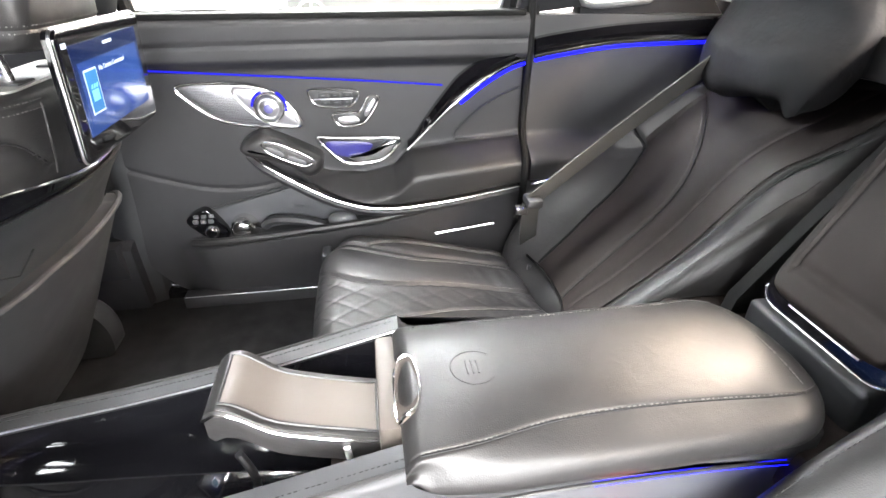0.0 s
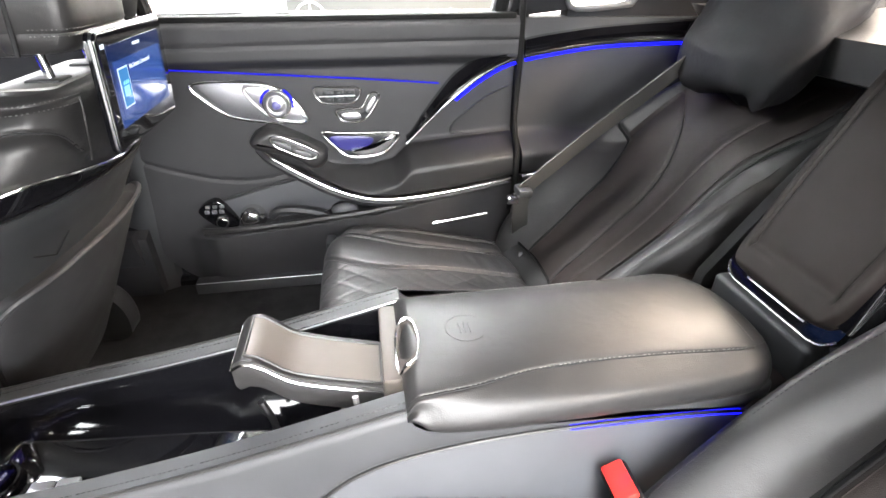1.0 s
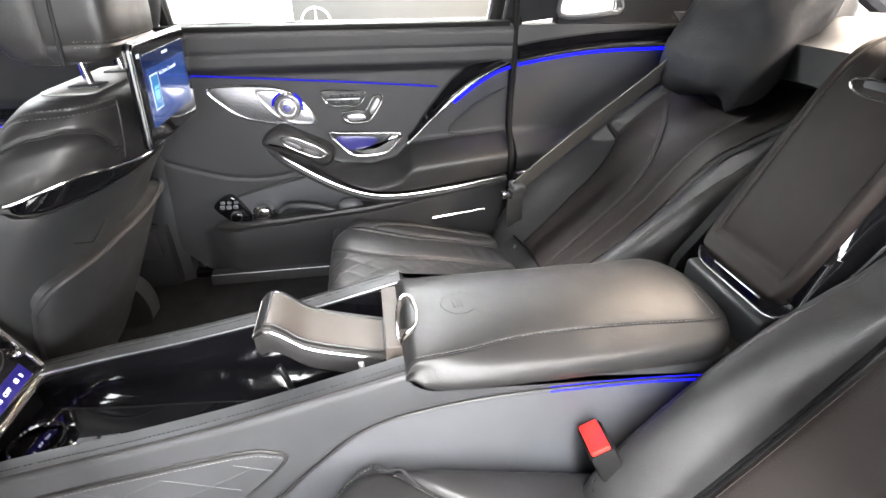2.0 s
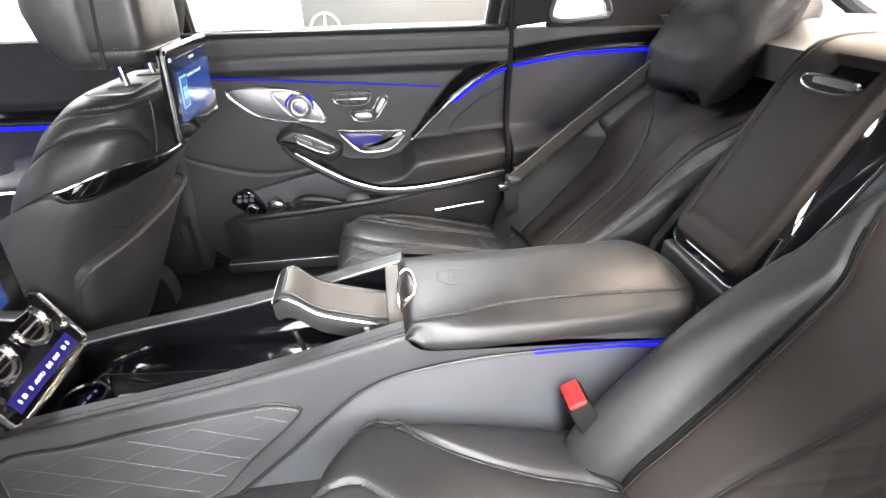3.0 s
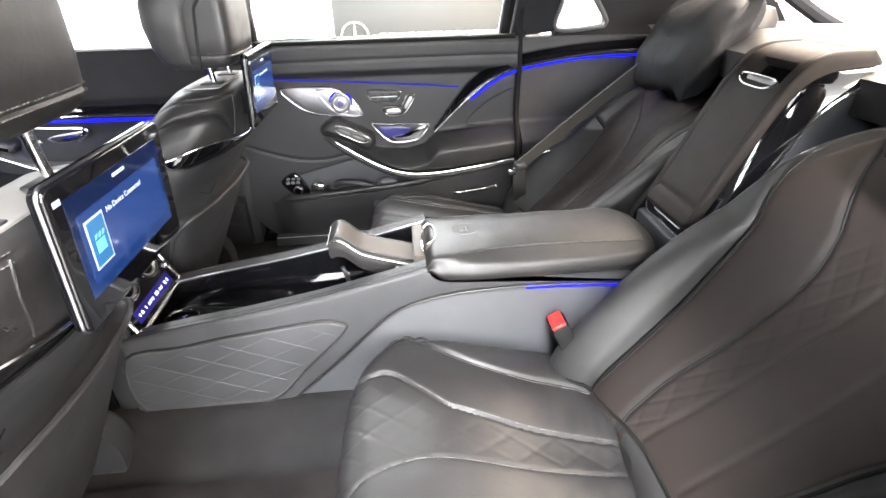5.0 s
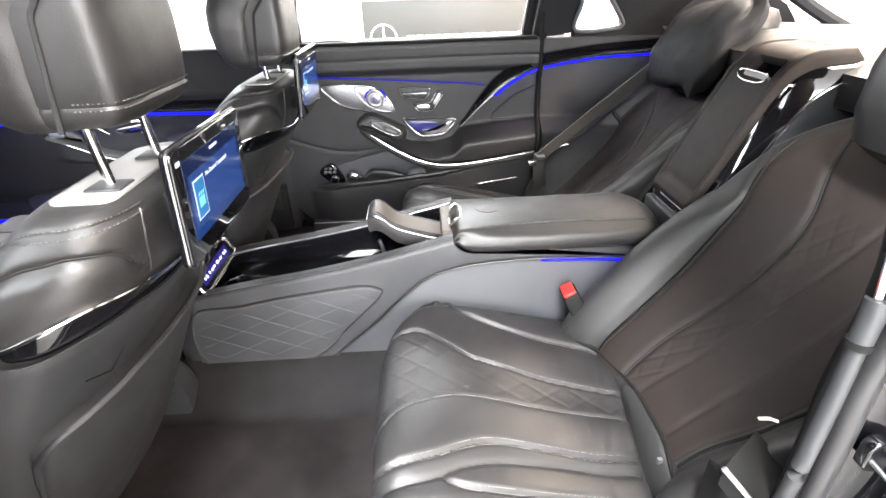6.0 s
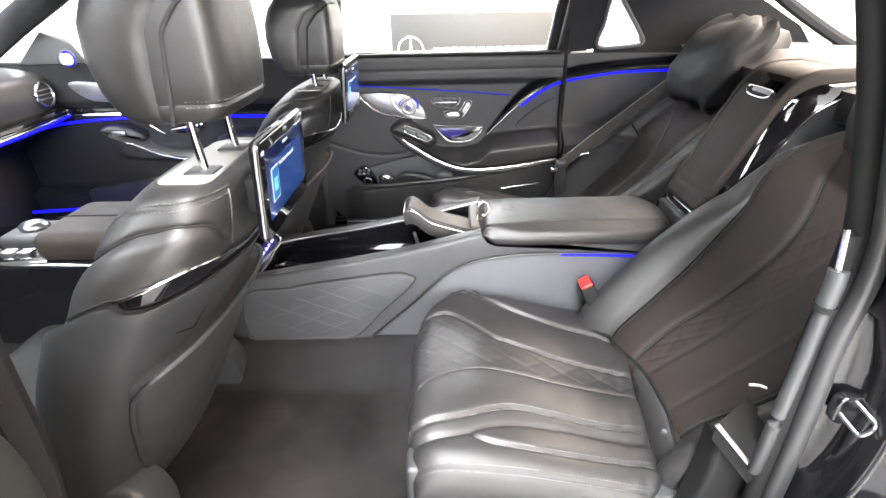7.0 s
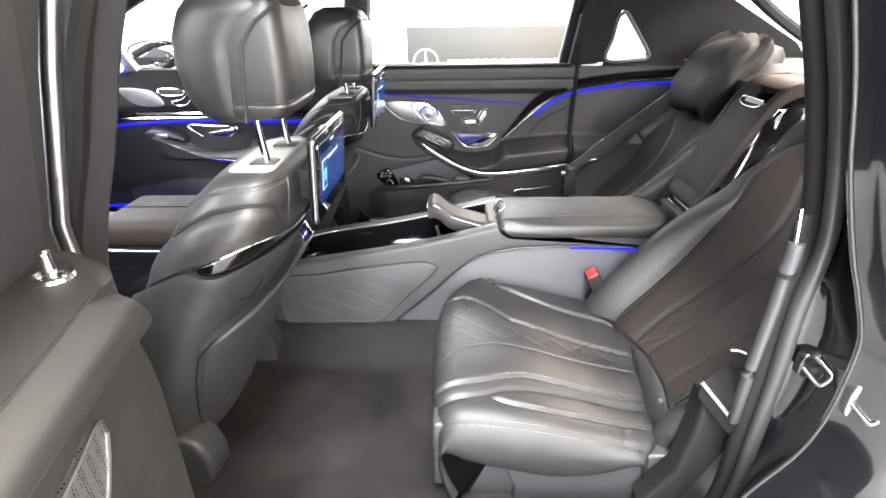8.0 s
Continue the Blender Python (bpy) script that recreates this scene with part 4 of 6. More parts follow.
    # padded flap between cushion and backrest
    def flap(u, v):
        a = 0.195 + 0.405 * v
        low = Vector((interp(REAR_EDGE, a) + back - 0.002, s * a, 0.452))
        high = Vector((bx(0.505, min(a, 0.52)) + 0.003 - 0.02 * step(0.48, 0.60, a), s * a, 0.508))
        p = low.lerp(high, u)
        bulge = 0.010 * (4 * u * (1 - u)) ** 0.6
        return (p.x - bulge * 0.75, p.y, p.z + bulge * 0.6)
    part("flap", solid(flap, 14, 30, (0.03, 0, -0.02)), LEATHER, seat, "padded flap behind the cushion")
    # black tubes stand in for the shade in the grooves beside the flap
    for u_ in (0.02, 0.97):
        part("flap_groove_shade", tube([Vector(flap(u_, k / 30)) + Vector((-0.001, 0, 0.002)) for k in range(31)], 0.0035, 6), RUBBER, seat)
    for a in (0.235, 0.535):
        q_ = Vector(flap(0.72, (a - 0.195) / 0.405))
        part("anchor_tab", box(q_.x - 0.003, q_.x + 0.006, s * a - 0.004, s * a + 0.004, q_.z - 0.004, q_.z + 0.010, 0.002), GREY, seat, "pale child seat anchor tab")
    # base shell under the cushion
    base = [(-0.085 + back, 0.345), (-0.122 + back, 0.42), (-0.128 + back, 0.47), (-0.10 + back, 0.50), (0.30, 0.47), (0.40, 0.345)]
    part("base", prism(base, "y", s * 0.16, s * 0.645, 0.012, 3), PLASTIC, seat)
    skirt = [(0.0 + back, 0.345), (0.004 + back, 0.385), (-0.022 + back, 0.455), (-0.02 + back, 0.480), (0.30, 0.475), (0.40, 0.50), (0.40, 0.345)]
    part("base_cover", prism(skirt, "y", s * 0.60, s * 0.653, 0.006, 3), PLASTIC, seat, "smooth grey-black base cover")
    part("hinge_cover", box(-0.157 + back, -0.132 + back, s * 0.615 - 0.03, s * 0.615 + 0.022, 0.380, 0.545, 0.008, 3), PLASTIC, seat)
    # headrest
    rings = []
    for z, hx, hy, cx in ((1.01, 0.03, 0.09, 0.69), (1.025, 0.055, 0.125, 0.69), (1.06, 0.065, 0.14, 0.695), (1.11, 0.068, 0.145, 0.705), (1.15, 0.062, 0.14, 0.715), (1.175, 0.045, 0.12, 0.722), (1.183, 0.02, 0.08, 0.725)):
        hy *= head_w
        rings.append([Vector((cx + head_x + hx * math.copysign(abs(math.cos(t)) ** 0.6, math.cos(t)), s * head_y + hy * math.copysign(abs(math.sin(t)) ** 0.6, math.sin(t)), 1.01 + head_z + (z - 1.01) * head_h)) for t in [2 * math.pi * k / 32 for k in range(32)]])
    part("headrest", from_rings(rings), LEATHER, seat, "black leather headrest")
    return seat


rear_seat(-1, "black quilted leather rear seat beside the open door", -0.022, 0.425, -0.052, 0.86, 1.3)
rear_seat(1, "black quilted leather rear seat, reclined, with a dark pillow", 0.145, 0.42, -0.055, 0.85, 1.0, 0.022, 0.22)

# pillow on the far headrest
rings = []
for k in range(31):
    t = -1 + 2 * k / 30
    w = (1 - abs(t) ** 3.0) ** 0.5 if abs(t) < 1 else 0.0
    c = Vector((0.752 + 0.062 * t + 0.015 * t * t, 0.425, 1.032 + 0.118 * t))
    ring_p = []
    for j in range(56):
        q = 2 * math.pi * j / 56
        crease = 0.010 * abs(t) ** 2 * math.sin(9 * q + 2) + 0.008 * noise.noise(Vector((math.cos(q) * 2.2, math.sin(q) * 2.2, t * 2.5)))
        ring_p.append(c + Vector(((0.078 * max(w, 0.10) + crease) * math.copysign(abs(math.cos(q)) ** 0.8, math.cos(q)), (0.165 * (0.62 + 0.38 * w) + crease) * math.copysign(abs(math.sin(q)) ** 0.65, math.sin(q)), 0.012 * math.sin(4 * q) * t * t)))
    rings.append(ring_p)
single("pillow", from_rings(rings), FABRIC, "dark suede headrest pillow", "pillow")

# seat belt of the far seat
belt = thing("seat_belt", (0.5, 0.52, 0.6), "black seat belt hanging before the far seat", "seat belt")


def ribbon(pts, side, half, thick=0.0016):
    pts, side = [Vector(p) for p in pts], Vector(side).normalized()
    rings = []
    for i, p in enumerate(pts):
        d = (pts[min(i + 1, len(pts) - 1)] - pts[max(i - 1, 0)]).normalized()
        w = (side - d * side.dot(d)).normalized()
        n = w.cross(d)
        rings.append([p + w * half + n * thick, p - w * half + n * thick, p - w * half - n * thick, p + w * half - n * thick])
    return from_rings(rings)


part("strap", ribbon(catmull([(0.74, 0.50, 1.03), (0.66, 0.515, 0.95), (0.50, 0.53, 0.815), (0.335, 0.53, 0.678)], 6), (0.55, 0.35, -0.5), 0.023), BELT, belt)
part("strap_lower", ribbon(catmull([(0.335, 0.53, 0.678), (0.345, 0.56, 0.60), (0.37, 0.62, 0.50)], 6), (1, 0.3, 0), 0.022), BELT, belt)
part("slider", box(0.318, 0.352, 0.497, 0.545, 0.672, 0.692, 0.006), PLASTIC, belt)
part("tongue", box(0.296, 0.322, 0.508, 0.530, 0.655, 0.672, 0.003), CHROME, belt, "chrome belt tongue")

buckle = thing("belt_buckle", (0.29, -0.165, 0.53), "black belt buckle with a red release button", "buckle")
bm = box(-0.018, 0.018, -0.03, 0.03, -0.05, 0.03, 0.005)
bm2 = box(-0.014, 0.014, -0.027, 0.027, 0.026, 0.036, 0.003)
TILT_B = pose(0.268, -0.168, 0.575, -10, -28, 0)
for b in (bm, bm2):
    bmesh.ops.transform(b, matrix=TILT_B, verts=b.verts)
part("buckle_body", bm, RUBBER, buckle)
part("release_button", bm2, RED, buckle, "red release button")
part("stalk", cyl((0.285, -0.17, 0.545), (0.32, -0.185, 0.48), 0.012, 0.012, 10), PLASTIC, buckle)


# ---- centre console ----
STEEL = mat("polished_steel", (0.55, 0.55, 0.55), 0.25, 0.45, vary=0.05)
console = thing("centre_console", (0.0, 0.0, 0.40), "long rear console in grey-black leather with piano black tray", "console")
RIM = smooth_table([(-0.60, 0.598), (-0.47, 0.622), (-0.335, 0.643), (-0.20, 0.669), (-0.07, 0.701), (0.012, 0.722)])
for s in (-1, 1):
    arch = smooth_table([(-0.30, 0.41), (-0.187, 0.510), (-0.125, 0.572), (-0.06, 0.626), (0.02, 0.652), (0.149, 0.664), (0.345, 0.660), (0.46, 0.648)])
    side = [(p[0], p[1]) for p in RIM] + [(0.018, 0.708), (0.028, 0.700), (0.042, 0.6955), (0.20, 0.6945), (0.46, 0.694)] + [(p[0], p[1]) for p in arch[::-1]] + [(-0.31, 0.40), (-0.62, 0.40)]
    part("side_wall", prism(side, "y", s * 0.088, s * 0.1255, 0.009, 4), SLATE, console, "sweeping grey leather console side")
    part("rim_piping", tube([(a, s * 0.117, b - 0.0015) for a, b in RIM], 0.0032, 8), LEATHER, console)
    part("rim_stitch", dashes([(a, s * 0.106, b + 0.0006) for a, b in RIM], 0.0035, 0.0025, 0.0007), MATT, console)
    part("rim_chrome", tube([(a, s * 0.0885, b - 0.003) for a, b in RIM], 0.0016, 6), SATIN, console)
    part("tray_liner", prism([(a, b - 0.006) for a, b in RIM] + [(0.012, 0.56), (-0.60, 0.56)], "y", s * 0.0885, s * 0.0855, 0.001), GLOSS, console, "piano black liner")
    part("arch_recess", prism([(-0.31, 0.40), (-0.18, 0.530), (-0.06, 0.645), (0.05, 0.672), (0.46, 0.672), (0.46, 0.40)], "y", s * 0.10, s * 0.1165, 0.001), POCKET, console, "smooth grey recess panel")
    part("arch_piping", tube([(a, s * 0.1245, b) for a, b in arch], 0.0025, 6), LEATHER, console)
    quilt = rounded([(-0.60, 0.558), (-0.49, 0.578), (-0.391, 0.596), (-0.228, 0.617), (-0.182, 0.613), (-0.166, 0.590), (-0.25, 0.505), (-0.335, 0.422), (-0.45, 0.418), (-0.60, 0.418)], 4)
    part("quilted_panel", prism(quilt, "y", s * 0.122, s * 0.1285, 0.003), SLATE, console, "quilted leather side panel")
    part("panel_piping", tube([(a, s * 0.127, b) for a, b in quilt], 0.0032, 6, True, up=(0, 1, 0)), LEATHER, console)
    part("panel_stitch", dashes([(a * 0.985 - 0.004, s * 0.1290, (b - 0.52) * 0.93 + 0.52) for a, b in quilt], 0.0035, 0.0025, 0.0007), THREAD, console)
    for k in range(-8, 9):
        for sg in (-1, 1):
            pts = []
            for j in range(20):
                x = -0.60 + 0.44 * j / 19
                z = 0.51 + sg * 0.45 * (x + 0.38) + 0.052 * k
                top = interp([(-0.60, 0.548), (-0.391, 0.585), (-0.19, 0.604), (-0.166, 0.58)], x)
                bot = max(0.43, 0.43 + (x + 0.325) * 1.0)
                if bot < z < top:
                    pts.append((x, s * 0.1284, z))
            if len(pts) > 1:
                part("quilt_seam", tube(pts, 0.0006, 5), SLATE, console)
part("tray_floor", box(-0.60, 0.03, -0.089, 0.089, 0.56, 0.575, 0.002), GLOSS, console, "piano black tray floor")
part("cup_ring", tube([(-0.52 + 0.034 * math.cos(a), -0.03 + 0.034 * math.sin(a), 0.580) for a in [2 * math.pi * k / 28 for k in range(28)]], 0.003, 6, True), GLOSS, console)
part("front_end", box(-0.66, -0.585, -0.118, 0.118, 0.35, 0.62, 0.01), PLASTIC, console)
part("front_wall", box(0.005, 0.03, -0.115, 0.115, 0.42, 0.70, 0.004), PLASTIC, console)
part("latch_post", tube(catmull([(-0.165, -0.055, 0.695), (-0.155, -0.055, 0.65), (-0.165, -0.055, 0.60)], 5), 0.0045, 8), DULL, console, "chrome folding arm")
part("latch_post", tube(catmull([(-0.055, -0.06, 0.69), (-0.052, -0.06, 0.65)], 5), 0.004, 8), STEEL, console)
for k, xa in enumerate((-0.455, -0.425)):
    part("switch_key", box(xa, xa + 0.026, -0.075, -0.045, 0.588, 0.594, 0.002), SATIN, console)
part("light_strip", tube([(x, -0.1205, interp(arch, x) - 0.0045) for x in (0.20, 0.25, 0.30, 0.35, 0.40, 0.44)], 0.0042, 6), BLUE, console, "blue ambient light strip")
part("armrest_box", prism([(0.006, 0.60), (0.006, 0.700), (0.46, 0.690), (0.46, 0.60)], "y", 0.10, -0.10, 0.003), RUBBER, console)
part("tray_mount", box(-0.020, 0.006, -0.066, 0.084, 0.60, 0.716, 0.005), BED, console, "brown-grey mount of the folding tray")
part("tray_ledge", prism([(-0.075, 0.60), (-0.075, 0.660), (0.008, 0.684), (0.008, 0.60)], "y", -0.044, -0.0868, 0.002), LEATHER_IN, console, "leather-covered ledge before the armrest")

# padded armrest lid
lid = thing("armrest_lid", (0.22, 0.0, 0.69), "padded black leather armrest lid with pale stitching", "armrest")
LID_NEAR = smooth_table([(0.0, -0.132), (0.03, -0.138), (0.10, -0.143), (0.25, -0.143), (0.40, -0.140), (0.48, -0.135)])
LID_SEAM = smooth_table([(0.0, -0.121), (0.03, -0.118), (0.08, -0.112), (0.167, -0.098), (0.28, -0.096), (0.40, -0.104), (0.48, -0.108)])


def lid_section(x):
    """The lid's outline across the car at x, from its lower near edge over the top to its lower far edge."""
    yn, ys = interp(LID_NEAR, x), interp(LID_SEAM, x)
    low = interp([(0.0, 0.722), (0.012, 0.712), (0.026, 0.699), (0.040, 0.694), (0.48, 0.692)], x)
    pts = [(0, yn + 0.016, low), (0, yn + 0.004, low + 0.003), (0, yn, max(low + 0.012, 0.712)), (0, yn + 0.008, 0.729), (0, ys - 0.007, 0.7395), (0, ys, 0.7408), (0, ys + 0.007, 0.7438), (0, -0.05, 0.7485), (0, 0.0, 0.7475), (0, 0.04, 0.742), (0, 0.075, 0.731), (0, 0.097, 0.716), (0, 0.103, 0.702), (0, 0.096, 0.693)]
    return catmull(pts, 6)


def lid_point(u, j):
    """u along the lid, its last part round the rear end; j counts along the section."""
    if u < 0.80:
        x, w, h = 0.003 + 0.40 * u / 0.80, 1.0, 1.0
        h = 1 - 0.50 * max(0, 1 - x / 0.022) ** 2.6
    else:
        th = (u - 0.80) / 0.20 * math.pi / 2
        x, w, h = 0.403 + 0.072 * math.sin(th), max(0.02, math.cos(th)) ** 0.50, max(0.0, math.cos(th)) ** 0.42
    p = lid_section(x)[j]
    swell = 0.0012 * noise.noise(Vector((x * 16, p.y * 16, 2.0)))
    return Vector((x, -0.02 + (p.y + 0.02) * w, 0.692 + (p.z - 0.692) * h + swell))


LID_N = len(lid_section(0.2))
part("lid_pad", from_rings([[lid_point(u / 90, j) for j in range(LID_N)] for u in range(91)]), LEATHER, lid)
seam = [lid_point(u / 100, 30) for u in range(3, 86)]
seam += [lid_point(0.86, j) for j in range(31, 60)]
seam += [lid_point(u / 100, 60) for u in range(86, 3, -1)]
part("lid_stitch", dashes([p + Vector((0, 0, 0.0006)) for p in seam], 0.0036, 0.0026, 0.0008), THREAD, lid, "pale stitching")
part("lid_seam", tube([lid_point(u / 100, 29) + Vector((0, -0.001, 0.0002)) for u in range(3, 86)], 0.0011, 5), MATT, lid)
loop = catmull([(0.007, 0.004, 0.7475), (0.021, 0.001, 0.7495), (0.026, -0.034, 0.7500), (0.021, -0.066, 0.7485), (0.007, -0.076, 0.7460), (-0.0005, -0.062, 0.722), (-0.0005, -0.008, 0.724)], 5, True)
bt = part("release_button", from_rings([[p + Vector((0.004, 0, -0.012)) for p in loop], [p + Vector((0.001, 0, 0)) for p in loop]]), BED, lid, "brown-grey release button with chrome rim")
part("button_rim", tube(loop, 0.0019, 6, True), CHROME, bt)


def lid_z(x, y):
    sec = lid_section(x)
    return interp([(p.y, p.z) for p in sec[24:70]], y)


emb = [(0.088 + 0.026 * math.cos(t), -0.022 + 0.026 * math.sin(t)) for t in [math.pi * (0.25 + 1.5 * k / 20) for k in range(21)]]
part("emblem", tube([(a, b, lid_z(a, b) - 0.0001) for a, b in emb], 0.0005, 5), LEATHER, lid, "embossed round emblem")
part("emblem", join(*[tube([(0.08 + 0.006 * k, -0.032, lid_z(0.08, -0.032)), (0.08 + 0.006 * k, -0.012, lid_z(0.08, -0.012))], 0.001, 5) for k in range(3)]), LEATHER, lid)

# folding phone tray in front of the armrest
tray = thing("phone_tray", (-0.1, -0.02, 0.68), "small tilted tray with leather bed and chrome edge", "tray")
TZ = smooth_table([(0.0, 0.752), (0.06, 0.761), (0.15, 0.760), (0.24, 0.748), (0.36, 0.730), (0.6, 0.714), (1.0, 0.694)], 6)


def tray_pt(u, w, dz=0.0):
    return Vector((-0.188 + 0.172 * u, -0.014 + w * (0.044 - 0.004 * max(0, 0.12 - u) * 8), interp(TZ, u) + dz))


def tray_ring(iu, iw, dz, n=14):
    us = [iu + (1 - 2 * iu) * k / n for k in range(n + 1)]
    return [tray_pt(u, -1 + iw, dz) for u in us] + [tray_pt(1 - iu, -1 + iw + (2 - 2 * iw) * k / 6, dz) for k in range(1, 6)] + [tray_pt(u, 1 - iw, dz) for u in us[::-1]] + [tray_pt(iu, 1 - iw - (2 - 2 * iw) * k / 6, dz) for k in range(1, 6)]


bm_t = from_rings([tray_ring(0.06, 0.25, -0.046), tray_ring(0.02, 0.08, -0.042), tray_ring(0.0, 0.0, -0.028), tray_ring(0.0, 0.0, -0.003), tray_ring(0.01, 0.03, 0.0)], caps=False)
top_t = solid(lambda u, v: tray_pt(0.004 + 0.992 * u, -0.985 + 1.97 * v, 0.0), 26, 8, (0, 0, -0.006), True)
low_t = solid(lambda u, v: tray_pt(0.05 + 0.90 * u, -0.78 + 1.56 * v, -0.040), 26, 8, (0, 0, -0.006), True)
part("tray_body", join(bm_t, top_t, low_t), LEATHER, tray)
part("tray_rim", tube(tray_ring(-0.004, -0.012, -0.005), 0.0018, 6, True), CHROME, tray, "chrome edge")


def bed_ring(dz, inset=0.0, n=12):
    us = [0.09 + inset + (0.88 - 2 * inset) * k / n for k in range(n + 1)]
    return [tray_pt(u, -0.80 + inset * 3, dz) for u in us] + [tray_pt(u, 0.80 - inset * 3, dz) for u in us[::-1]]


part("tray_bed", solid(lambda u, v: tray_pt(0.09 + 0.87 * u, -0.80 + 1.60 * v, 0.0012), 26, 8, (0, 0, -0.004), True), BED, tray, "brown-grey leather bed")
part("bed_rim", tube(bed_ring(0.0014), 0.0017, 6, True), LEATHER, tray)

# rear climate panel at the console's front end
vent = thing("rear_climate_panel", (-0.6, 0.0, 0.58), "piano black air vent panel with chrome frame and blue display", "air vent")


def face(a, h, d=0.0):
    """A point of the slanted panel: a across, h up its face, d proud of it."""
    return Vector((-0.566 - 0.42 * h + 0.92 * d, a, 0.597 + 0.91 * h + 0.40 * d))


def slab(a0, a1, h0, h1, d0, d1):
    return from_rings([[face(a0, h0, d0), face(a1, h0, d0), face(a1, h1, d0), face(a0, h1, d0)], [face(a0, h0, d1), face(a1, h0, d1), face(a1, h1, d1), face(a0, h1, d1)]])


def loopf(a, h, r, d, n=28):
    return [face(a + r * math.cos(2 * math.pi * k / n), h + r * math.sin(2 * math.pi * k / n), d) for k in range(n)]


part("panel", slab(-0.105, 0.105, 0.0, 0.125, -0.03, 0.0), GLOSS, vent)
fr = [face(a, h, 0.001) for a, h in ((-0.09, 0.0), (0.09, 0.0), (0.106, 0.012), (0.106, 0.115), (0.09, 0.127), (-0.09, 0.127), (-0.106, 0.115), (-0.106, 0.012))]
part("frame", tube(fr, 0.0045, 8, True), CHROME, vent, "chrome frame")
part("display", slab(-0.082, 0.082, 0.014, 0.040, 0.0, 0.001), mat("blue_display", (0.01, 0.01, 0.05), 0.1, emit=(0.015, 0.010, 0.16, 0.25)), vent, "blue-lit climate display")
GLOWW = mat("white_symbol", (0.8, 0.8, 0.9), 0.4, emit=(0.7, 0.7, 1.0, 0.7))
FACE = Matrix(((0, -0.419, 0.908, 0), (1, 0, 0, 0), (0, 0.908, 0.419, 0), (0, 0, 0, 1)))
for text, a in (("AUTO", -0.030), ("OFF", 0.024)):
    spot = FACE.copy()
    spot.translation = face(a, 0.0235, 0.0016)
    words(text, spot, 0.009, GLOWW, vent)
for a, w in ((-0.070, 0.003), (-0.060, 0.006), (-0.042, 0.003), (0.006, 0.005), (0.014, 0.003), (0.052, 0.006), (0.066, 0.003)):
    part("symbol", slab(a, a + w, 0.0235, 0.0300, 0.001, 0.0018), GLOWW, vent)
for a in (-0.045, 0.045):
    v_ = part("vent_ring", tube(loopf(a, 0.088, 0.032, 0.004), 0.0042, 8, True), CHROME, vent, "round chrome vent ring")
    part("vent_ring_inner", tube(loopf(a, 0.088, 0.026, 0.002), 0.002, 8, True), SATIN, v_)
    for j in (-0.012, 0.0, 0.012):
        part("vane", slab(a - 0.024, a + 0.024, 0.0865 + j, 0.0885 + j, -0.002, 0.004), SATIN if j == 0 else PLASTIC, v_)
for a in (-0.093, 0.093):
    part("knob", cyl(face(a, 0.052, 0.0), face(a, 0.052, 0.012), 0.0085, 0.0075, 16, 0.002), CHROME, vent)

# ---- folding centre backrest ----
centre = thing("centre_armrest", (0.6, -0.01, 0.7), "folded-up centre armrest in black leather with piano black sides", "armrest")
CENTRE_AXIS = catmull([(0.522, 0, 0.748), (0.57, 0, 0.85), (0.625, 0, 0.965), (0.665, 0, 1.035), (0.705, 0, 1.062), (0.78, 0, 1.066)], 10)


def lid_axis(h):
    t = h * (len(CENTRE_AXIS) - 1)
    i = max(0, min(int(t), len(CENTRE_AXIS) - 2))
    q = CENTRE_AXIS[i].lerp(CENTRE_AXIS[i + 1], t - i)
    d = (CENTRE_AXIS[i + 1] - CENTRE_AXIS[i]).normalized()
    return q, Vector((-d.z, 0, d.x))


def centre_half(u, grow=0.0):
    """Half the pad's width at u along its face, with rounded lower corners."""
    k = max(0.0, 1 - (u + grow * 0.8) / 0.085)
    return 0.092 + grow - 0.036 * (1 - math.sqrt(max(0.0, 1 - min(1.0, k) ** 2)))


def centre_fn(u, v):
    q, n = lid_axis(u)
    half = centre_half(u)
    k = 2 * v - 1
    e = max(0, (abs(k) - 0.90) / 0.10)
    d = 0.016 - 0.014 * e ** 2 - 0.014 * max(0, 1 - u / 0.035) ** 2
    ins = step(0.80, 0.75, abs(k)) * step(0.085, 0.115, u) * step(0.97, 0.94, u)
    d -= 0.003 * ins
    d -= 0.005 * (math.exp(-((abs(k) - 0.79) / 0.022) ** 2) * step(0.07, 0.10, u) + math.exp(-((u - 0.095) / 0.012) ** 2) * step(0.84, 0.78, abs(k))) * step(0.97, 0.94, u)
    if 0.46 < u < 0.70 and abs(k + 0.15) < 0.50:
        d -= 0.020 * step(0.525, 0.55, u) * step(0.675, 0.645, u) * step(0.50, 0.42, abs(k + 0.15))
    p = q + n * d
    return (p.x, -0.022 + k * half, p.z)


part("pad", solid(centre_fn, 130, 90, (0.02, 0, -0.02), True), LEATHER_IN, centre, "smooth leather pad")


def surround_fn(u, v):
    h = -0.055 + 0.60 * u
    q, n = lid_axis(h)
    k = 2 * v - 1
    half = 0.099 - 0.030 * (1 - math.sqrt(max(0.0, 1 - max(0.0, 1 - (h + 0.055) / 0.085) ** 2)))
    p = q + n * -0.004
    return (p.x, -0.022 + k * half, p.z)


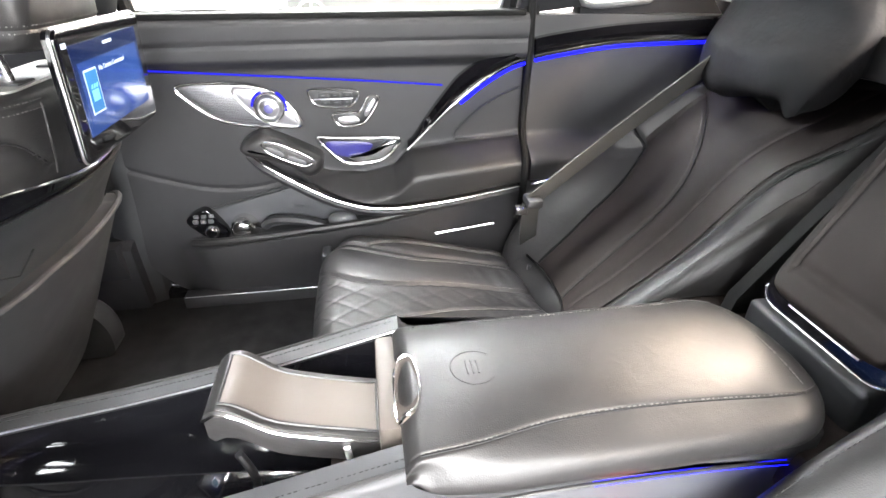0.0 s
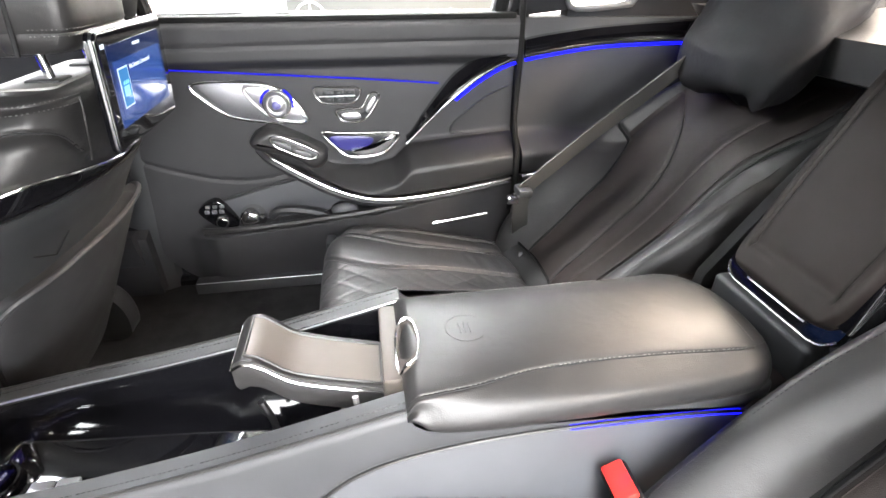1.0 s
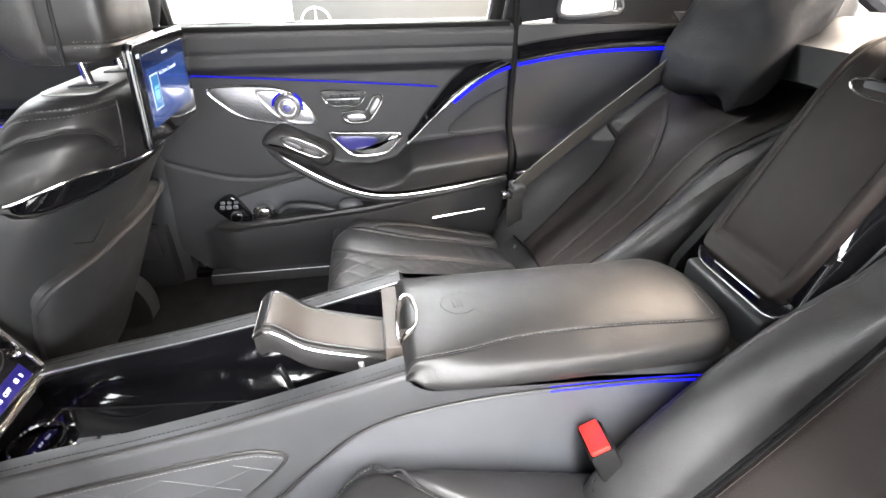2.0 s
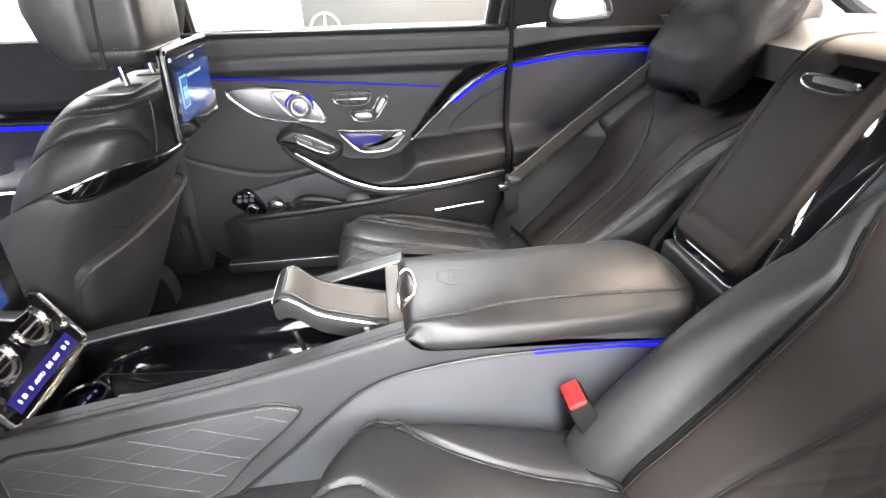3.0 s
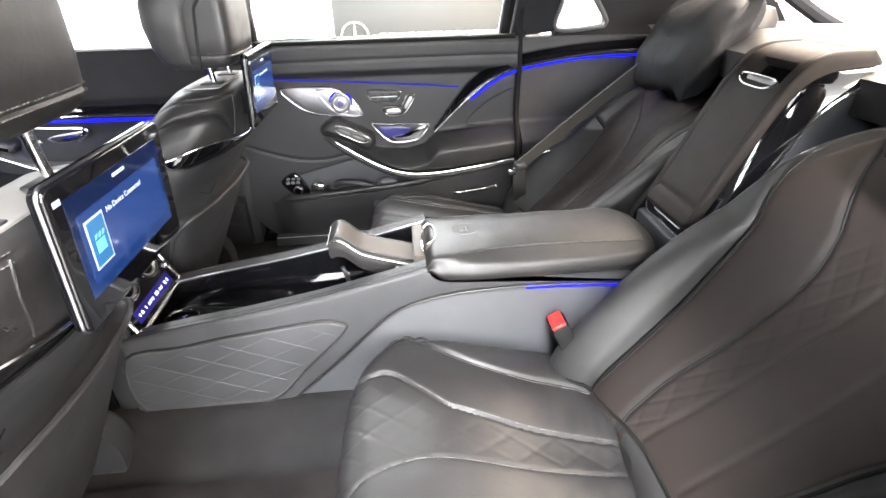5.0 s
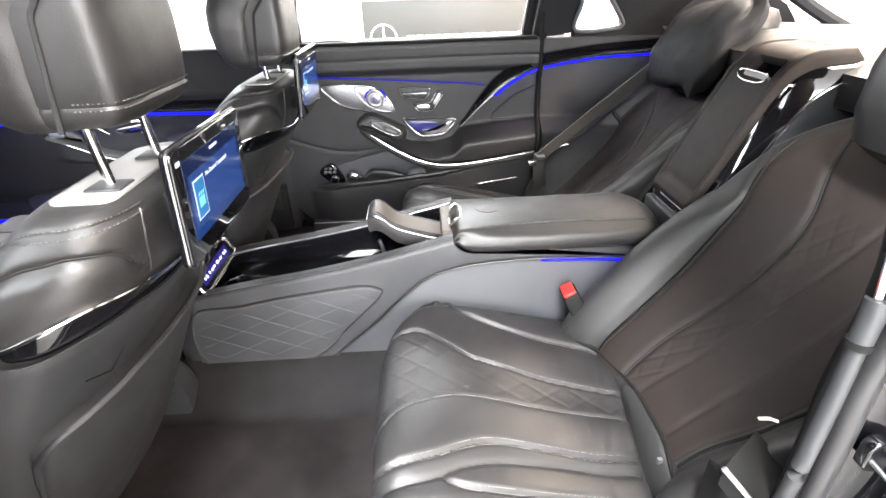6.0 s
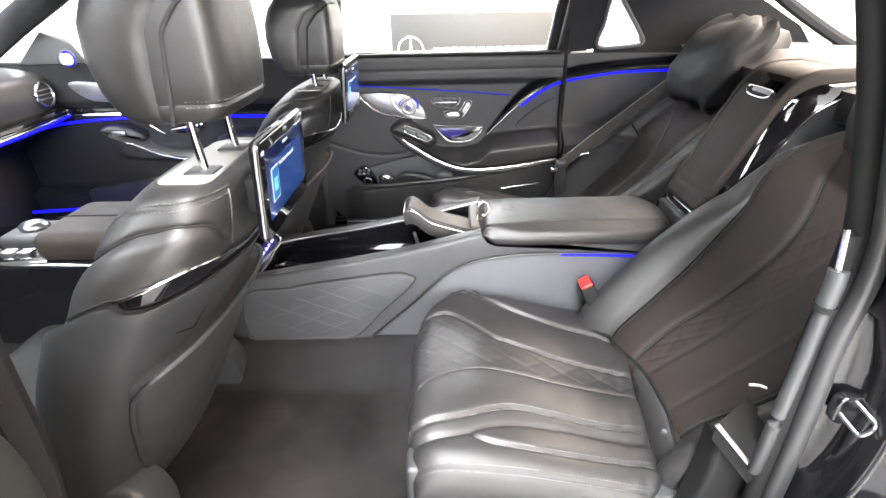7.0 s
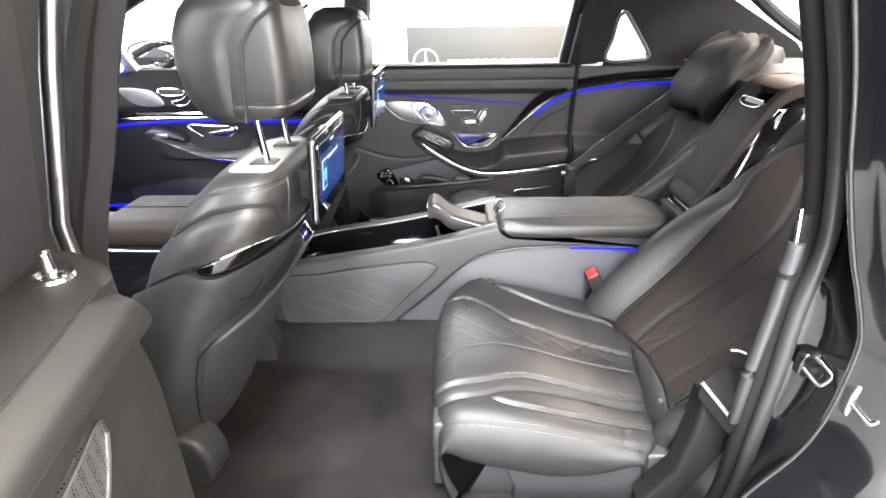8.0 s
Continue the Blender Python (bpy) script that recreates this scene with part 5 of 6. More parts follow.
part("surround", solid(surround_fn, 40, 24, (0.03, 0, -0.012), True), GLOSS, centre, "piano black frame behind the pad")
part("pad_chrome", tube([Vector(centre_fn(0.0, 0.03 + 0.94 * k / 20)) + Vector((0.0, 0, -0.003)) for k in range(21)], 0.0014, 6), SATIN, centre)
part("band_chrome", tube([Vector(surround_fn(0.10 - 0.10 * k / 8, 1.0)) for k in range(8)] + [Vector(surround_fn(0.0, 1 - k / 20)) for k in range(21)] + [Vector(surround_fn(0.10 * k / 8, 0.0)) for k in range(1, 9)], 0.0020, 6), CHROME, centre)
q, n = lid_axis(0.525)
hx = [(q + n * 0.012 + Vector((0, a, 0)) + (lid_axis(0.541)[0] - q) * h) for a, h in ((-0.070, 0.0), (-0.064, 1.8), (0.018, 1.8), (0.024, 0.0), (0.002, -1.6), (-0.05, -1.6))]
part("release_handle", from_rings([catmull([p - n * 0.008 for p in hx], 4, True), catmull(hx, 4, True)]), DULL, centre, "satin metal release handle")
part("handle_rim", tube(catmull([p + n * 0.001 for p in hx], 4, True), 0.0022, 6, True), CHROME, centre)
TRIM_UP = catmull([(0.528, 0, 0.765), (0.565, 0, 0.842), (0.612, 0, 0.942), (0.648, 0, 1.008), (0.69, 0, 1.043), (0.76, 0, 1.056), (0.95, 0, 1.062)], 8)
TRIM_LO = catmull([(0.536, 0, 0.757), (0.606, 0, 0.848), (0.652, 0, 0.925), (0.690, 0, 0.985), (0.734, 0, 1.018), (0.80, 0, 1.036), (0.95, 0, 1.046)], 8)
YT = -0.113
rings = []
for a, b in zip(TRIM_UP, TRIM_LO):
    mid = (a + b) / 2
    rings.append([a + Vector((0, YT + 0.008, 0)), a + Vector((0, YT - 0.003, -0.001)), mid + Vector((-0.002, YT - 0.016, 0.002)), b + Vector((0, YT - 0.024, 0)), b + Vector((0.006, YT + 0.008, -0.004))])
part("side_trim", from_rings(rings), GLOSS, centre, "piano black side trim")
part("side_chrome", tube([p + Vector((0, YT - 0.024, 0)) for p in TRIM_LO], 0.0034, 8), CHROME, centre, "chrome edging")
# lighter grey replaces the blue light that falls on this panel
part("side_panel", prism([(0.53, 0.68), (0.54, 0.752)] + [(p.x + 0.002, p.z - 0.002) for p in TRIM_LO[6::4]] + [(0.95, 0.70)], "y", YT + 0.01, YT - 0.020, 0.002), POCKET, centre, "side panel behind the backrest, greyed in place of blue light")
qa, na = lid_axis(0.55)
qb, nb_ = lid_axis(0.655)
rec = [qa + na * -0.003 + Vector((0, -0.062, 0)), qb + nb_ * -0.003 + Vector((0, -0.062, 0)), qb + nb_ * -0.003 + Vector((0, 0.004, 0)), qa + na * -0.003 + Vector((0, 0.008, 0))]
part("handle_recess", from_rings([[p - na * 0.006 for p in rec], rec]), GLOSS, centre, "black recess behind the handle")
part("lower_box", box(0.503, 0.58, -0.112, 0.074, 0.62, 0.728, 0.008, 3), PLASTIC, centre, "dark grey box under the backrest")
part("recess_floor", box(0.43, 0.56, -0.17, 0.17, 0.60, 0.672, 0.012), LEATHER_IN, centre)
part("far_side_panel", prism([(0.50, 0.60), (0.515, 0.70), (0.60, 0.83), (0.70, 0.97), (0.95, 0.97), (0.95, 0.60)], "y", 0.105, 0.125, 0), RUBBER, centre, "dark side wall beside the far seat")

# ---- front seats ----
SCREEN = bpy.data.materials.new("rear_display_picture")
SCREEN.use_nodes = True
nt = SCREEN.node_tree
pb = nt.nodes["Principled BSDF"]
pb.inputs["Base Color"].default_value, pb.inputs["Roughness"].default_value = (0.004, 0.006, 0.012, 1), 0.08
tc = nt.nodes.new("ShaderNodeTexCoord")
sep = nt.nodes.new("ShaderNodeSeparateXYZ")
nt.links.new(tc.outputs["Generated"], sep.inputs[0])
rp = nt.nodes.new("ShaderNodeValToRGB")
rp.color_ramp.elements[0].color, rp.color_ramp.elements[1].color = (0.010, 0.035, 0.15, 1), (0.003, 0.010, 0.05, 1)
rp.color_ramp.elements[0].position, rp.color_ramp.elements[1].position = 0.1, 0.75
nt.links.new(sep.outputs["Z"], rp.inputs["Fac"])
nt.links.new(rp.outputs["Color"], pb.inputs["Emission Color"])
pb.inputs["Emission Strength"].default_value = 0.36
UI = mat("screen_panel", (0.01, 0.02, 0.05), 0.1, emit=(0.005, 0.018, 0.085, 0.7))
UI2 = mat("screen_icon", (0.02, 0.1, 0.2), 0.1, emit=(0.003, 0.022, 0.07, 1.0))
UIB = mat("screen_border", (0.3, 0.35, 0.4), 0.2, emit=(0.10, 0.16, 0.24, 0.5))
UIC = mat("screen_cyan", (0.1, 0.3, 0.4), 0.2, emit=(0.05, 0.25, 0.40, 0.45))
UIW = mat("screen_white", (0.25, 0.28, 0.32), 0.3, emit=(0.35, 0.42, 0.55, 0.35))


def superring(z, x0, x1, yc, hw, n=44, e=0.62):
    cx, hx = (x0 + x1) / 2, (x1 - x0) / 2
    return [Vector((cx + hx * math.copysign(abs(math.cos(t)) ** e, math.cos(t)), yc + hw * math.copysign(abs(math.sin(t)) ** e, math.sin(t)), z)) for t in [2 * math.pi * k / n for k in range(n)]]


FRONT = smooth_table([(0.36, -0.80), (0.50, -0.80), (0.65, -0.77), (0.78, -0.715), (0.87, -0.655), (0.925, -0.61), (0.965, -0.565), (0.985, -0.540), (0.993, -0.522)])
REAR = smooth_table([(0.36, -0.68), (0.50, -0.615), (0.65, -0.548), (0.74, -0.505), (0.80, -0.470), (0.87, -0.428), (0.93, -0.412), (0.965, -0.410), (0.985, -0.416), (0.993, -0.428)])
HALF = smooth_table([(0.36, 0.23), (0.50, 0.245), (0.65, 0.255), (0.78, 0.250), (0.87, 0.228), (0.925, 0.205), (0.965, 0.182), (0.985, 0.165), (0.993, 0.150)])


BAND_Z = smooth_table([(0.0, 0.862), (0.25, 0.869), (0.53, 0.878), (0.92, 0.886), (1.24, 0.879), (1.51, 0.866), (1.68, 0.859), (1.94, 0.838), (2.2, 0.81)])
BAND_H = smooth_table([(0.0, 0.012), (0.3, 0.018), (0.51, 0.023), (0.70, 0.030), (0.98, 0.036), (1.18, 0.034), (1.40, 0.022), (1.52, 0.010), (1.60, 0.003), (2.2, 0.003)])


def band_z(t):
    return interp(BAND_Z, abs(t))


def band_h(t):
    return interp(BAND_H, abs(t))


def body_round(z):
    """The backrest's outline is an oval low down and boxier at the shoulders."""
    return 0.90 - 0.28 * step(0.87, 0.96, z)


def skin(yc, z, t, out):
    """A point of the front backrest's surface at height z and angle t, out proud of it."""
    x0, x1, hw, e = interp(FRONT, z) - out, interp(REAR, z) + out, interp(HALF, z) + out, body_round(z)
    return Vector(((x0 + x1) / 2 + (x1 - x0) / 2 * math.copysign(abs(math.cos(t)) ** e, math.cos(t)), yc + hw * math.copysign(abs(math.sin(t)) ** e, math.sin(t)), z))


CREASE_Z = smooth_table([(0.40, 0.885), (0.47, 0.907), (0.73, 0.940), (1.19, 0.952), (1.54, 0.949), (2.04, 0.917), (2.6, 0.87)])
HEM_Z = smooth_table([(0.30, 0.978), (0.60, 0.979), (1.29, 0.980), (1.87, 0.974), (2.3, 0.955), (2.8, 0.92)])


def front_seat(yc, label, screen_y, screen_z, drop):
    seat = thing("front_seat", (-0.65, yc, 0.345), label, "car seat", "front seats")
    zs = [0.36 + 0.633 * (1 - (1 - k / 110) ** 1.5) for k in range(111)]

    def body(z, t):
        r = 0.0
        at_ = abs(t)
        if 0.40 < at_ < 2.6:
            r += groove(z - interp(CREASE_Z, at_), 0.004, 0.005) * step(2.6, 2.3, at_)
            # the panel under the crease swells
            d = interp(CREASE_Z, at_) - z
            r += 0.007 * step(0.0, 0.02, d) * step(0.09, 0.04, d) * step(0.40, 0.7, at_)
        if 0.30 < at_ < 2.8:
            r += groove(z - interp(HEM_Z, at_), 0.003, 0.003)
        return skin(yc, z, t, r)
    part("backrest", from_rings([[body(z, -math.pi + 2 * math.pi * k / 120) for k in range(120)] for z in zs]), LEATHER, seat, "black leather front backrest")
    # gloss band that wraps round the back with a chrome line on top
    ring_u, ring_c = [], []
    for k in range(81):
        t = -1.58 + 3.16 * k / 80
        zt, hgt = band_z(t), band_h(t)
        ring_u.append([skin(yc, zt, t, -0.01), skin(yc, zt, t, 0.006), skin(yc, zt - hgt / 2, t, 0.005), skin(yc, zt - hgt, t, 0.002), skin(yc, zt - hgt, t, -0.01)])
        ring_c.append(skin(yc, zt + 0.002, t, 0.0065))
    part("gloss_band", from_rings(ring_u), GLOSS, seat, "piano black band")
    part("band_chrome", tube(ring_c, 0.0030, 8), CHROME, seat, "chrome line over the band")

    # lower rear shell: proud rim under the band, swept forward along the sides
    def shell(u, v):
        t = 2.15 * (2 * v - 1)
        top = band_z(t) - band_h(t) - 0.002
        z = 0.37 + (top - 0.37) * u
        lip = 0.004 * step(0.90, 0.985, u) + 0.007
        return skin(yc, z, t, lip + 0.012 * step(1.5, 2.1, abs(t)))
    part("rear_shell", solid(shell, 60, 90, (-0.006, 0, 0), True), PLASTIC, seat, "dark plastic rear shell")
    # moulded map pocket, its top edge higher in the middle
    POCKET_TOP = smooth_table([(0.0, 0.742), (0.35, 0.742), (0.50, 0.735), (0.72, 0.728), (0.88, 0.715), (1.0, 0.675)])

    def pocket(u, v):
        k = 2 * v - 1
        top, bot = interp(POCKET_TOP, abs(k)), 0.40 + 0.03 * abs(k) ** 3
        z = bot + (top - bot) * u
        t = k * interp([(0.40, 0.62), (0.51, 0.84), (0.62, 0.98), (0.70, 1.03), (0.76, 1.0)], z)
        return skin(yc, z, t, 0.010 + 0.024 * (1 - abs(k) ** 12) * (0.45 + 0.55 * u))
    part("map_pocket", solid(pocket, 30, 60, (-0.03, 0, 0)), SOFT, seat, "moulded map pocket")
    hem = [Vector(pocket(0.02 + 0.98 * k / 24, 0.0)) for k in range(24)] + [Vector(pocket(1, k / 60)) for k in range(61)] + [Vector(pocket(1 - 0.98 * k / 24, 1.0)) for k in range(1, 25)]
    part("pocket_hem", tube(hem, 0.0055, 8), SOFT, seat)
    for sg in (-1, 1):
        slot = [skin(yc, z_, sg * t_, 0.0085) for z_, t_ in ((0.772, 0.74), (0.7515, 0.52), (0.785, 0.46))]
        part("shell_slot", tube(slot, 0.0012, 6), RUBBER, seat, "small recess in the shell")
        seam_l = [skin(yc, band_z(t) + 0.004, t, 0.004) for t in [sg * (1.54 + 0.62 * k / 20) for k in range(21)]]
        part("shell_seam", tube(seam_l, 0.0014, 6), MATT, seat)
        part("hem_stitch", dashes([skin(yc, interp(HEM_Z, t) - 0.005, sg * t, 0.0008) for t in [0.36 + 2.2 * k / 60 for k in range(61)]], 0.004, 0.002, 0.0008), THREAD, seat)
        part("hem_stitch", dashes([skin(yc, interp(HEM_Z, t) + 0.004, sg * t, 0.0008) for t in [0.36 + 2.2 * k / 60 for k in range(61)]], 0.004, 0.002, 0.0008), THREAD, seat)
        part("crease_seam", tube([skin(yc, interp(CREASE_Z, t), sg * t, -0.003) for t in [0.44 + 2.0 * k / 60 for k in range(61)]], 0.0015, 5), MATT, seat)
        part("back_seam", tube([skin(yc, z, sg * 0.385, 0.0006) for z in [0.885 + 0.092 * k / 20 for k in range(21)]], 0.0018, 6), LEATHER, seat)
    # front cushion in black rubber, its shade put into the material
    part("shaded_seat_base", box(-1.12, -0.66, yc - 0.235, yc + 0.235, 0.36, 0.52, 0.05, 4), RUBBER, seat)
    for sy in (-0.215, 0.20):
        part("seat_rail", box(-1.05, -0.66, yc + sy - 0.025, yc + sy + 0.025, 0.345, 0.385, 0.01, 3), PLASTIC, seat)
        part("rail_cover", prism(rounded([(-0.80, 0.345), (-0.64, 0.345), (-0.612, 0.385), (-0.625, 0.45), (-0.67, 0.478), (-0.78, 0.47)], 4), "y", yc + sy * 0.8, yc + sy * 1.13, 0.016, 4), PLASTIC, seat, "moulded seat rail cover")
    # headrest carrier plate and posts
    plate = [(a - 0.474, b + yc) for a, b in rrect(0.041, 0.118, 0.018)]
    part("top_plate", prism(plate, "z", 0.985, 0.9965, 0.002), PLATE, seat, "pale grey plate under the headrest")
    for sy in (-0.065, 0.065):
        part("post_socket", box(-0.485, -0.438, yc + sy - 0.02, yc + sy + 0.02, 0.994, 1.0, 0.003), PLASTIC, seat)
        part("headrest_post", tube([(-0.457, yc + sy, 0.99), (-0.462, yc + sy, 1.04), (-0.466, yc + sy, 1.12)], 0.0068, 12), CHROME, seat, "chrome headrest post")
    hr = [(1.070, -0.515, -0.415, 0.065), (1.074, -0.542, -0.396, 0.088), (1.088, -0.562, -0.384, 0.100), (1.12, -0.578, -0.374, 0.109), (1.165, -0.586, -0.369, 0.114), (1.21, -0.584, -0.371, 0.113), (1.25, -0.570, -0.380, 0.106), (1.28, -0.545, -0.405, 0.088), (1.293, -0.515, -0.435, 0.06)]
    hr = [(z - drop, a, b, hw) for z, a, b, hw in hr]
    fine = []
    for i in range(len(hr) - 1):
        for k in range(4):
            fine.append([hr[i][j] + (hr[i + 1][j] - hr[i][j]) * k / 4 for j in range(4)])
    fine.append(hr[-1])
    pad_rings = []
    for z, a, b, hw in fine:
        back = interp([(1.07, -0.466), (1.14, -0.458), (1.20, -0.450), (1.232, -0.425), (1.256, -0.388), (1.30, -0.38)], z + drop)
        pad_rings.append(superring(z, a, max(a + 0.03, min(b, back)), yc, hw, 48, 0.66))
    head = part("headrest", from_rings(pad_rings), LEATHER, seat, "black leather headrest")
    box_rings = []
    for z, rear_x, hw in ((1.074, -0.435, 0.070), (1.078, -0.408, 0.092), (1.086, -0.397, 0.099), (1.10, -0.391, 0.1025), (1.104, -0.3925, 0.101), (1.108, -0.390, 0.1028), (1.14, -0.387, 0.104), (1.19, -0.386, 0.104), (1.235, -0.388, 0.101), (1.262, -0.395, 0.094), (1.272, -0.41, 0.082)):
        box_rings.append(superring(z - drop, -0.50, rear_x, yc, hw, 56, 0.34))
    rear_box = part("rear_cover", from_rings(box_rings), LEATHER, head, "stitched leather rear cover")
    for zz, off in ((1.1005, 0.0), (1.1085, 0.0)):
        row = []
        for sg in (-1, 1):
            rear_half = [(1 - (k / 30 * 0.94) ** (2 / 0.34)) ** 0.17 for k in range(31)]
            half_row = [(rear_half[k], k / 30 * 0.94) for k in range(31)] + [(c, (1 - c ** (2 / 0.34)) ** 0.17) for c in [0.86 - 1.0 * k / 24 for k in range(25)] if c > 0]
            pts = [Vector((-0.445 + 0.0560 * c, yc + sg * 0.1045 * q_, zz - drop)) for c, q_ in half_row]
            row = row + pts if sg > 0 else pts[::-1]
        part("stitching", dashes(row, 0.0035, 0.0022, 0.0009), THREAD, head)
    loop = []
    for z in [1.076 + 0.18 * k / 24 for k in range(25)]:
        xs = interp([(1.07, -0.468), (1.14, -0.460), (1.20, -0.452), (1.232, -0.427), (1.256, -0.392)], z)
        loop.append((xs, z))
    for sg in (-1, 1):
        part("headrest_piping", tube([(x_, yc + sg * (0.1035 - 0.006 * step(1.22, 1.26, z_)), z_ - drop) for x_, z_ in loop], 0.0034, 6, up=(1, 0, 0)), MATT, head)
    # display on the back of the seat
    lean = pose(-0.370, screen_y, screen_z, 0, 4, 0)

    def put(bm):
        bmesh.ops.transform(bm, matrix=lean, verts=bm.verts)
        return bm
    disp = part("display", put(prism(rrect(0.127, 0.081, 0.012), "x", -0.004, 0.010, 0.003, 3)), GLOSS, seat, "rear display showing a blue menu")
    part("display_edge", put(tube([(0.004, a, b) for a, b in rrect(0.1272, 0.0812, 0.0125)], 0.0021, 6, True, up=(1, 0, 0))), DULL, disp)
    part("display_picture", put(box(0.0100, 0.0108, -0.104, 0.104, -0.050, 0.062, 0)), SCREEN, disp)
    part("menu_panel", put(box(0.0108, 0.0112, -0.094, 0.094, -0.036, 0.040, 0)), UI, disp)
    part("menu_tile", put(box(0.0112, 0.0116, -0.086, -0.050, -0.026, 0.030, 0)), UIB, disp)
    part("menu_tile", put(box(0.0116, 0.0120, -0.0835, -0.0525, -0.0235, 0.0275, 0)), UI2, disp)
    part("menu_icon", put(box(0.0120, 0.0123, -0.077, -0.059, -0.010, 0.004, 0)), UIC, disp)
    for k in range(3):
        part("menu_icon", put(prism([(-0.077 + 0.007 * k, 0.006), (-0.073 + 0.007 * k, 0.006), (-0.070 + 0.007 * k, 0.011), (-0.074 + 0.007 * k, 0.011)], "x", 0.0120, 0.0123, 0)), UIC, disp)
    part("menu_bar", put(box(0.0108, 0.0112, -0.012, 0.016, 0.052, 0.056, 0)), UIW, disp)
    part("menu_bar", put(box(0.0101, 0.0105, -0.118, -0.106, 0.060, 0.066, 0)), UIW, disp)
    tx = words("No Device Connected", lean @ pose(0.0114, -0.042, 0.023, 90, 0, 90), 0.0092, UIW, seat)
    part("display_arm", box(-0.415, -0.378, yc - 0.045, yc + 0.045, 0.915, 0.975, 0.008), RUBBER, seat)
    return seat


front_seat(-0.385, "black leather front seat with a lit rear display", -0.362, 0.967, 0.0)
front_seat(0.385, "black leather front seat seen across the cabin", 0.381, 0.984, 0.042)

# ---- front door on the far side, dashboard, front console ----
fdoor = thing("front_door", (-1.1, 0.74, 0.36), "closed front door with blue light strip and chrome handle", "car door", "car doors")


def flining(u, v):
    x = -1.75 + 1.17 * u
    z = 0.375 + 0.66 * v
    y = 0.735 - 0.028 * step(0.87, 0.90, z)
    y -= 0.07 * step(0.79, 0.73, z) * step(0.66, 0.69, z) * step(-1.40, -1.22, x)
    y -= 0.05 * step(0.56, 0.54, z)
    return (x, y, z)


part("door_lining", solid(flining, 60, 80, (0, 0.06, 0)), HEADLINER, fdoor)
def front_arm(u, v):
    x = -1.34 + 0.74 * u
    low = interp(FRONT_ARM, x) + 0.004
    top = max(low + 0.015, interp([(-1.34, 0.795), (-1.20, 0.752), (-1.10, 0.735), (-0.98, 0.750), (-0.90, 0.775), (-0.60, 0.79)], x))
    z = low + (top - low) * v
    return (x, 0.648 + 0.05 * v ** 1.6 - 0.008 * (4 * v * (1 - v)) ** 0.5, z)


FRONT_ARM = smooth_table([(-1.36, 0.78), (-1.25, 0.742), (-1.15, 0.703), (-1.0, 0.683), (-0.60, 0.698)])
part("armrest_pad", solid(front_arm, 50, 14, (0, 0.05, 0), True), LEATHER, fdoor, "black leather armrest pad")
part("door_pocket", solid(lambda u, v: (-1.50 + 0.9 * u, 0.69 - 0.03 * step(0.1, 0.9, v), 0.42 + (0.14 + 0.045 * math.sin(math.pi * min(1, u * 1.3))) * v), 40, 12, (0, 0.04, 0), True), SOFT, fdoor, "curved door pocket")
part("belt_trim", tube([(-1.6, 0.71, 0.862), (-1.2, 0.705, 0.866), (-0.62, 0.705, 0.866)], 0.012, 8), GLOSS, fdoor)
part("chrome_line", tube([(-1.6, 0.70, 0.848), (-1.2, 0.695, 0.852), (-0.62, 0.695, 0.85)], 0.004, 6), CHROME, fdoor)
part("light_strip", tube(catmull([(-1.62, 0.70, 0.80), (-1.5, 0.70, 0.822), (-1.2, 0.70, 0.838), (-0.66, 0.70, 0.832)], 5), 0.005, 6), BLUE, fdoor, "glowing blue ambient light strip")
part("light_strip", tube([(-1.7, 0.60, 0.50), (-1.3, 0.60, 0.52), (-1.0, 0.60, 0.52)], 0.005, 6), BLUE, fdoor)
h2 = rounded([(-1.22, 0.815), (-1.12, 0.812), (-1.02, 0.806), (-1.04, 0.775), (-1.10, 0.758), (-1.16, 0.766)], 5)
part("handle_rim", rim(h2, 0.722, 0.005), CHROME, fdoor)
part("handle", prism(rounded([(-1.14, 0.785), (-1.06, 0.80), (-1.03, 0.80), (-1.05, 0.775), (-1.11, 0.764)]), "y", 0.73, 0.712, 0.004), CHROME, fdoor)
part("switch_pod", prism(rounded([(-1.38, 0.80), (-1.33, 0.815), (-1.25, 0.79), (-1.22, 0.76), (-1.27, 0.752), (-1.36, 0.772)]), "y", 0.735, 0.665, 0.015, 4), LEATHER, fdoor)
part("switch", box(-1.33, -1.28, 0.655, 0.668, 0.778, 0.795, 0.003), SATIN, fdoor)
part("armrest_chrome", tube(catmull([(-1.34, 0.66, 0.775), (-1.25, 0.65, 0.745), (-1.15, 0.645, 0.705), (-1.0, 0.645, 0.685), (-0.62, 0.645, 0.70)], 6), 0.004, 6), CHROME, fdoor)
fm = rounded([(-1.29, 0.965), (-1.2, 0.962), (-1.20, 0.942), (-1.28, 0.942)], 4)
part("memory_switch", prism(fm, "y", 0.715, 0.695, 0.002), PLASTIC, fdoor)
part("switch_rim", rim(fm, 0.695, 0.003), CHROME, fdoor)
fs_ = rounded([(-1.25, 0.915), (-1.21, 0.922), (-1.18, 0.945), (-1.165, 0.94), (-1.19, 0.905), (-1.23, 0.90)], 4)
part("seat_switch_rim", rim(fs_, 0.70, 0.003), CHROME, fdoor)
fe = rounded([(-1.46, 0.965), (-1.36, 0.965), (-1.31, 0.945), (-1.29, 0.90), (-1.40, 0.905)], 5)
part("speaker_grille", prism(fe, "y", 0.72, 0.698, 0.002), PERF, fdoor)
part("tweeter", join(cyl((-1.44, 0.73, 1.05), (-1.42, 0.69, 1.05), 0.036, 0.031, 24, 0.005)), DULL, fdoor)
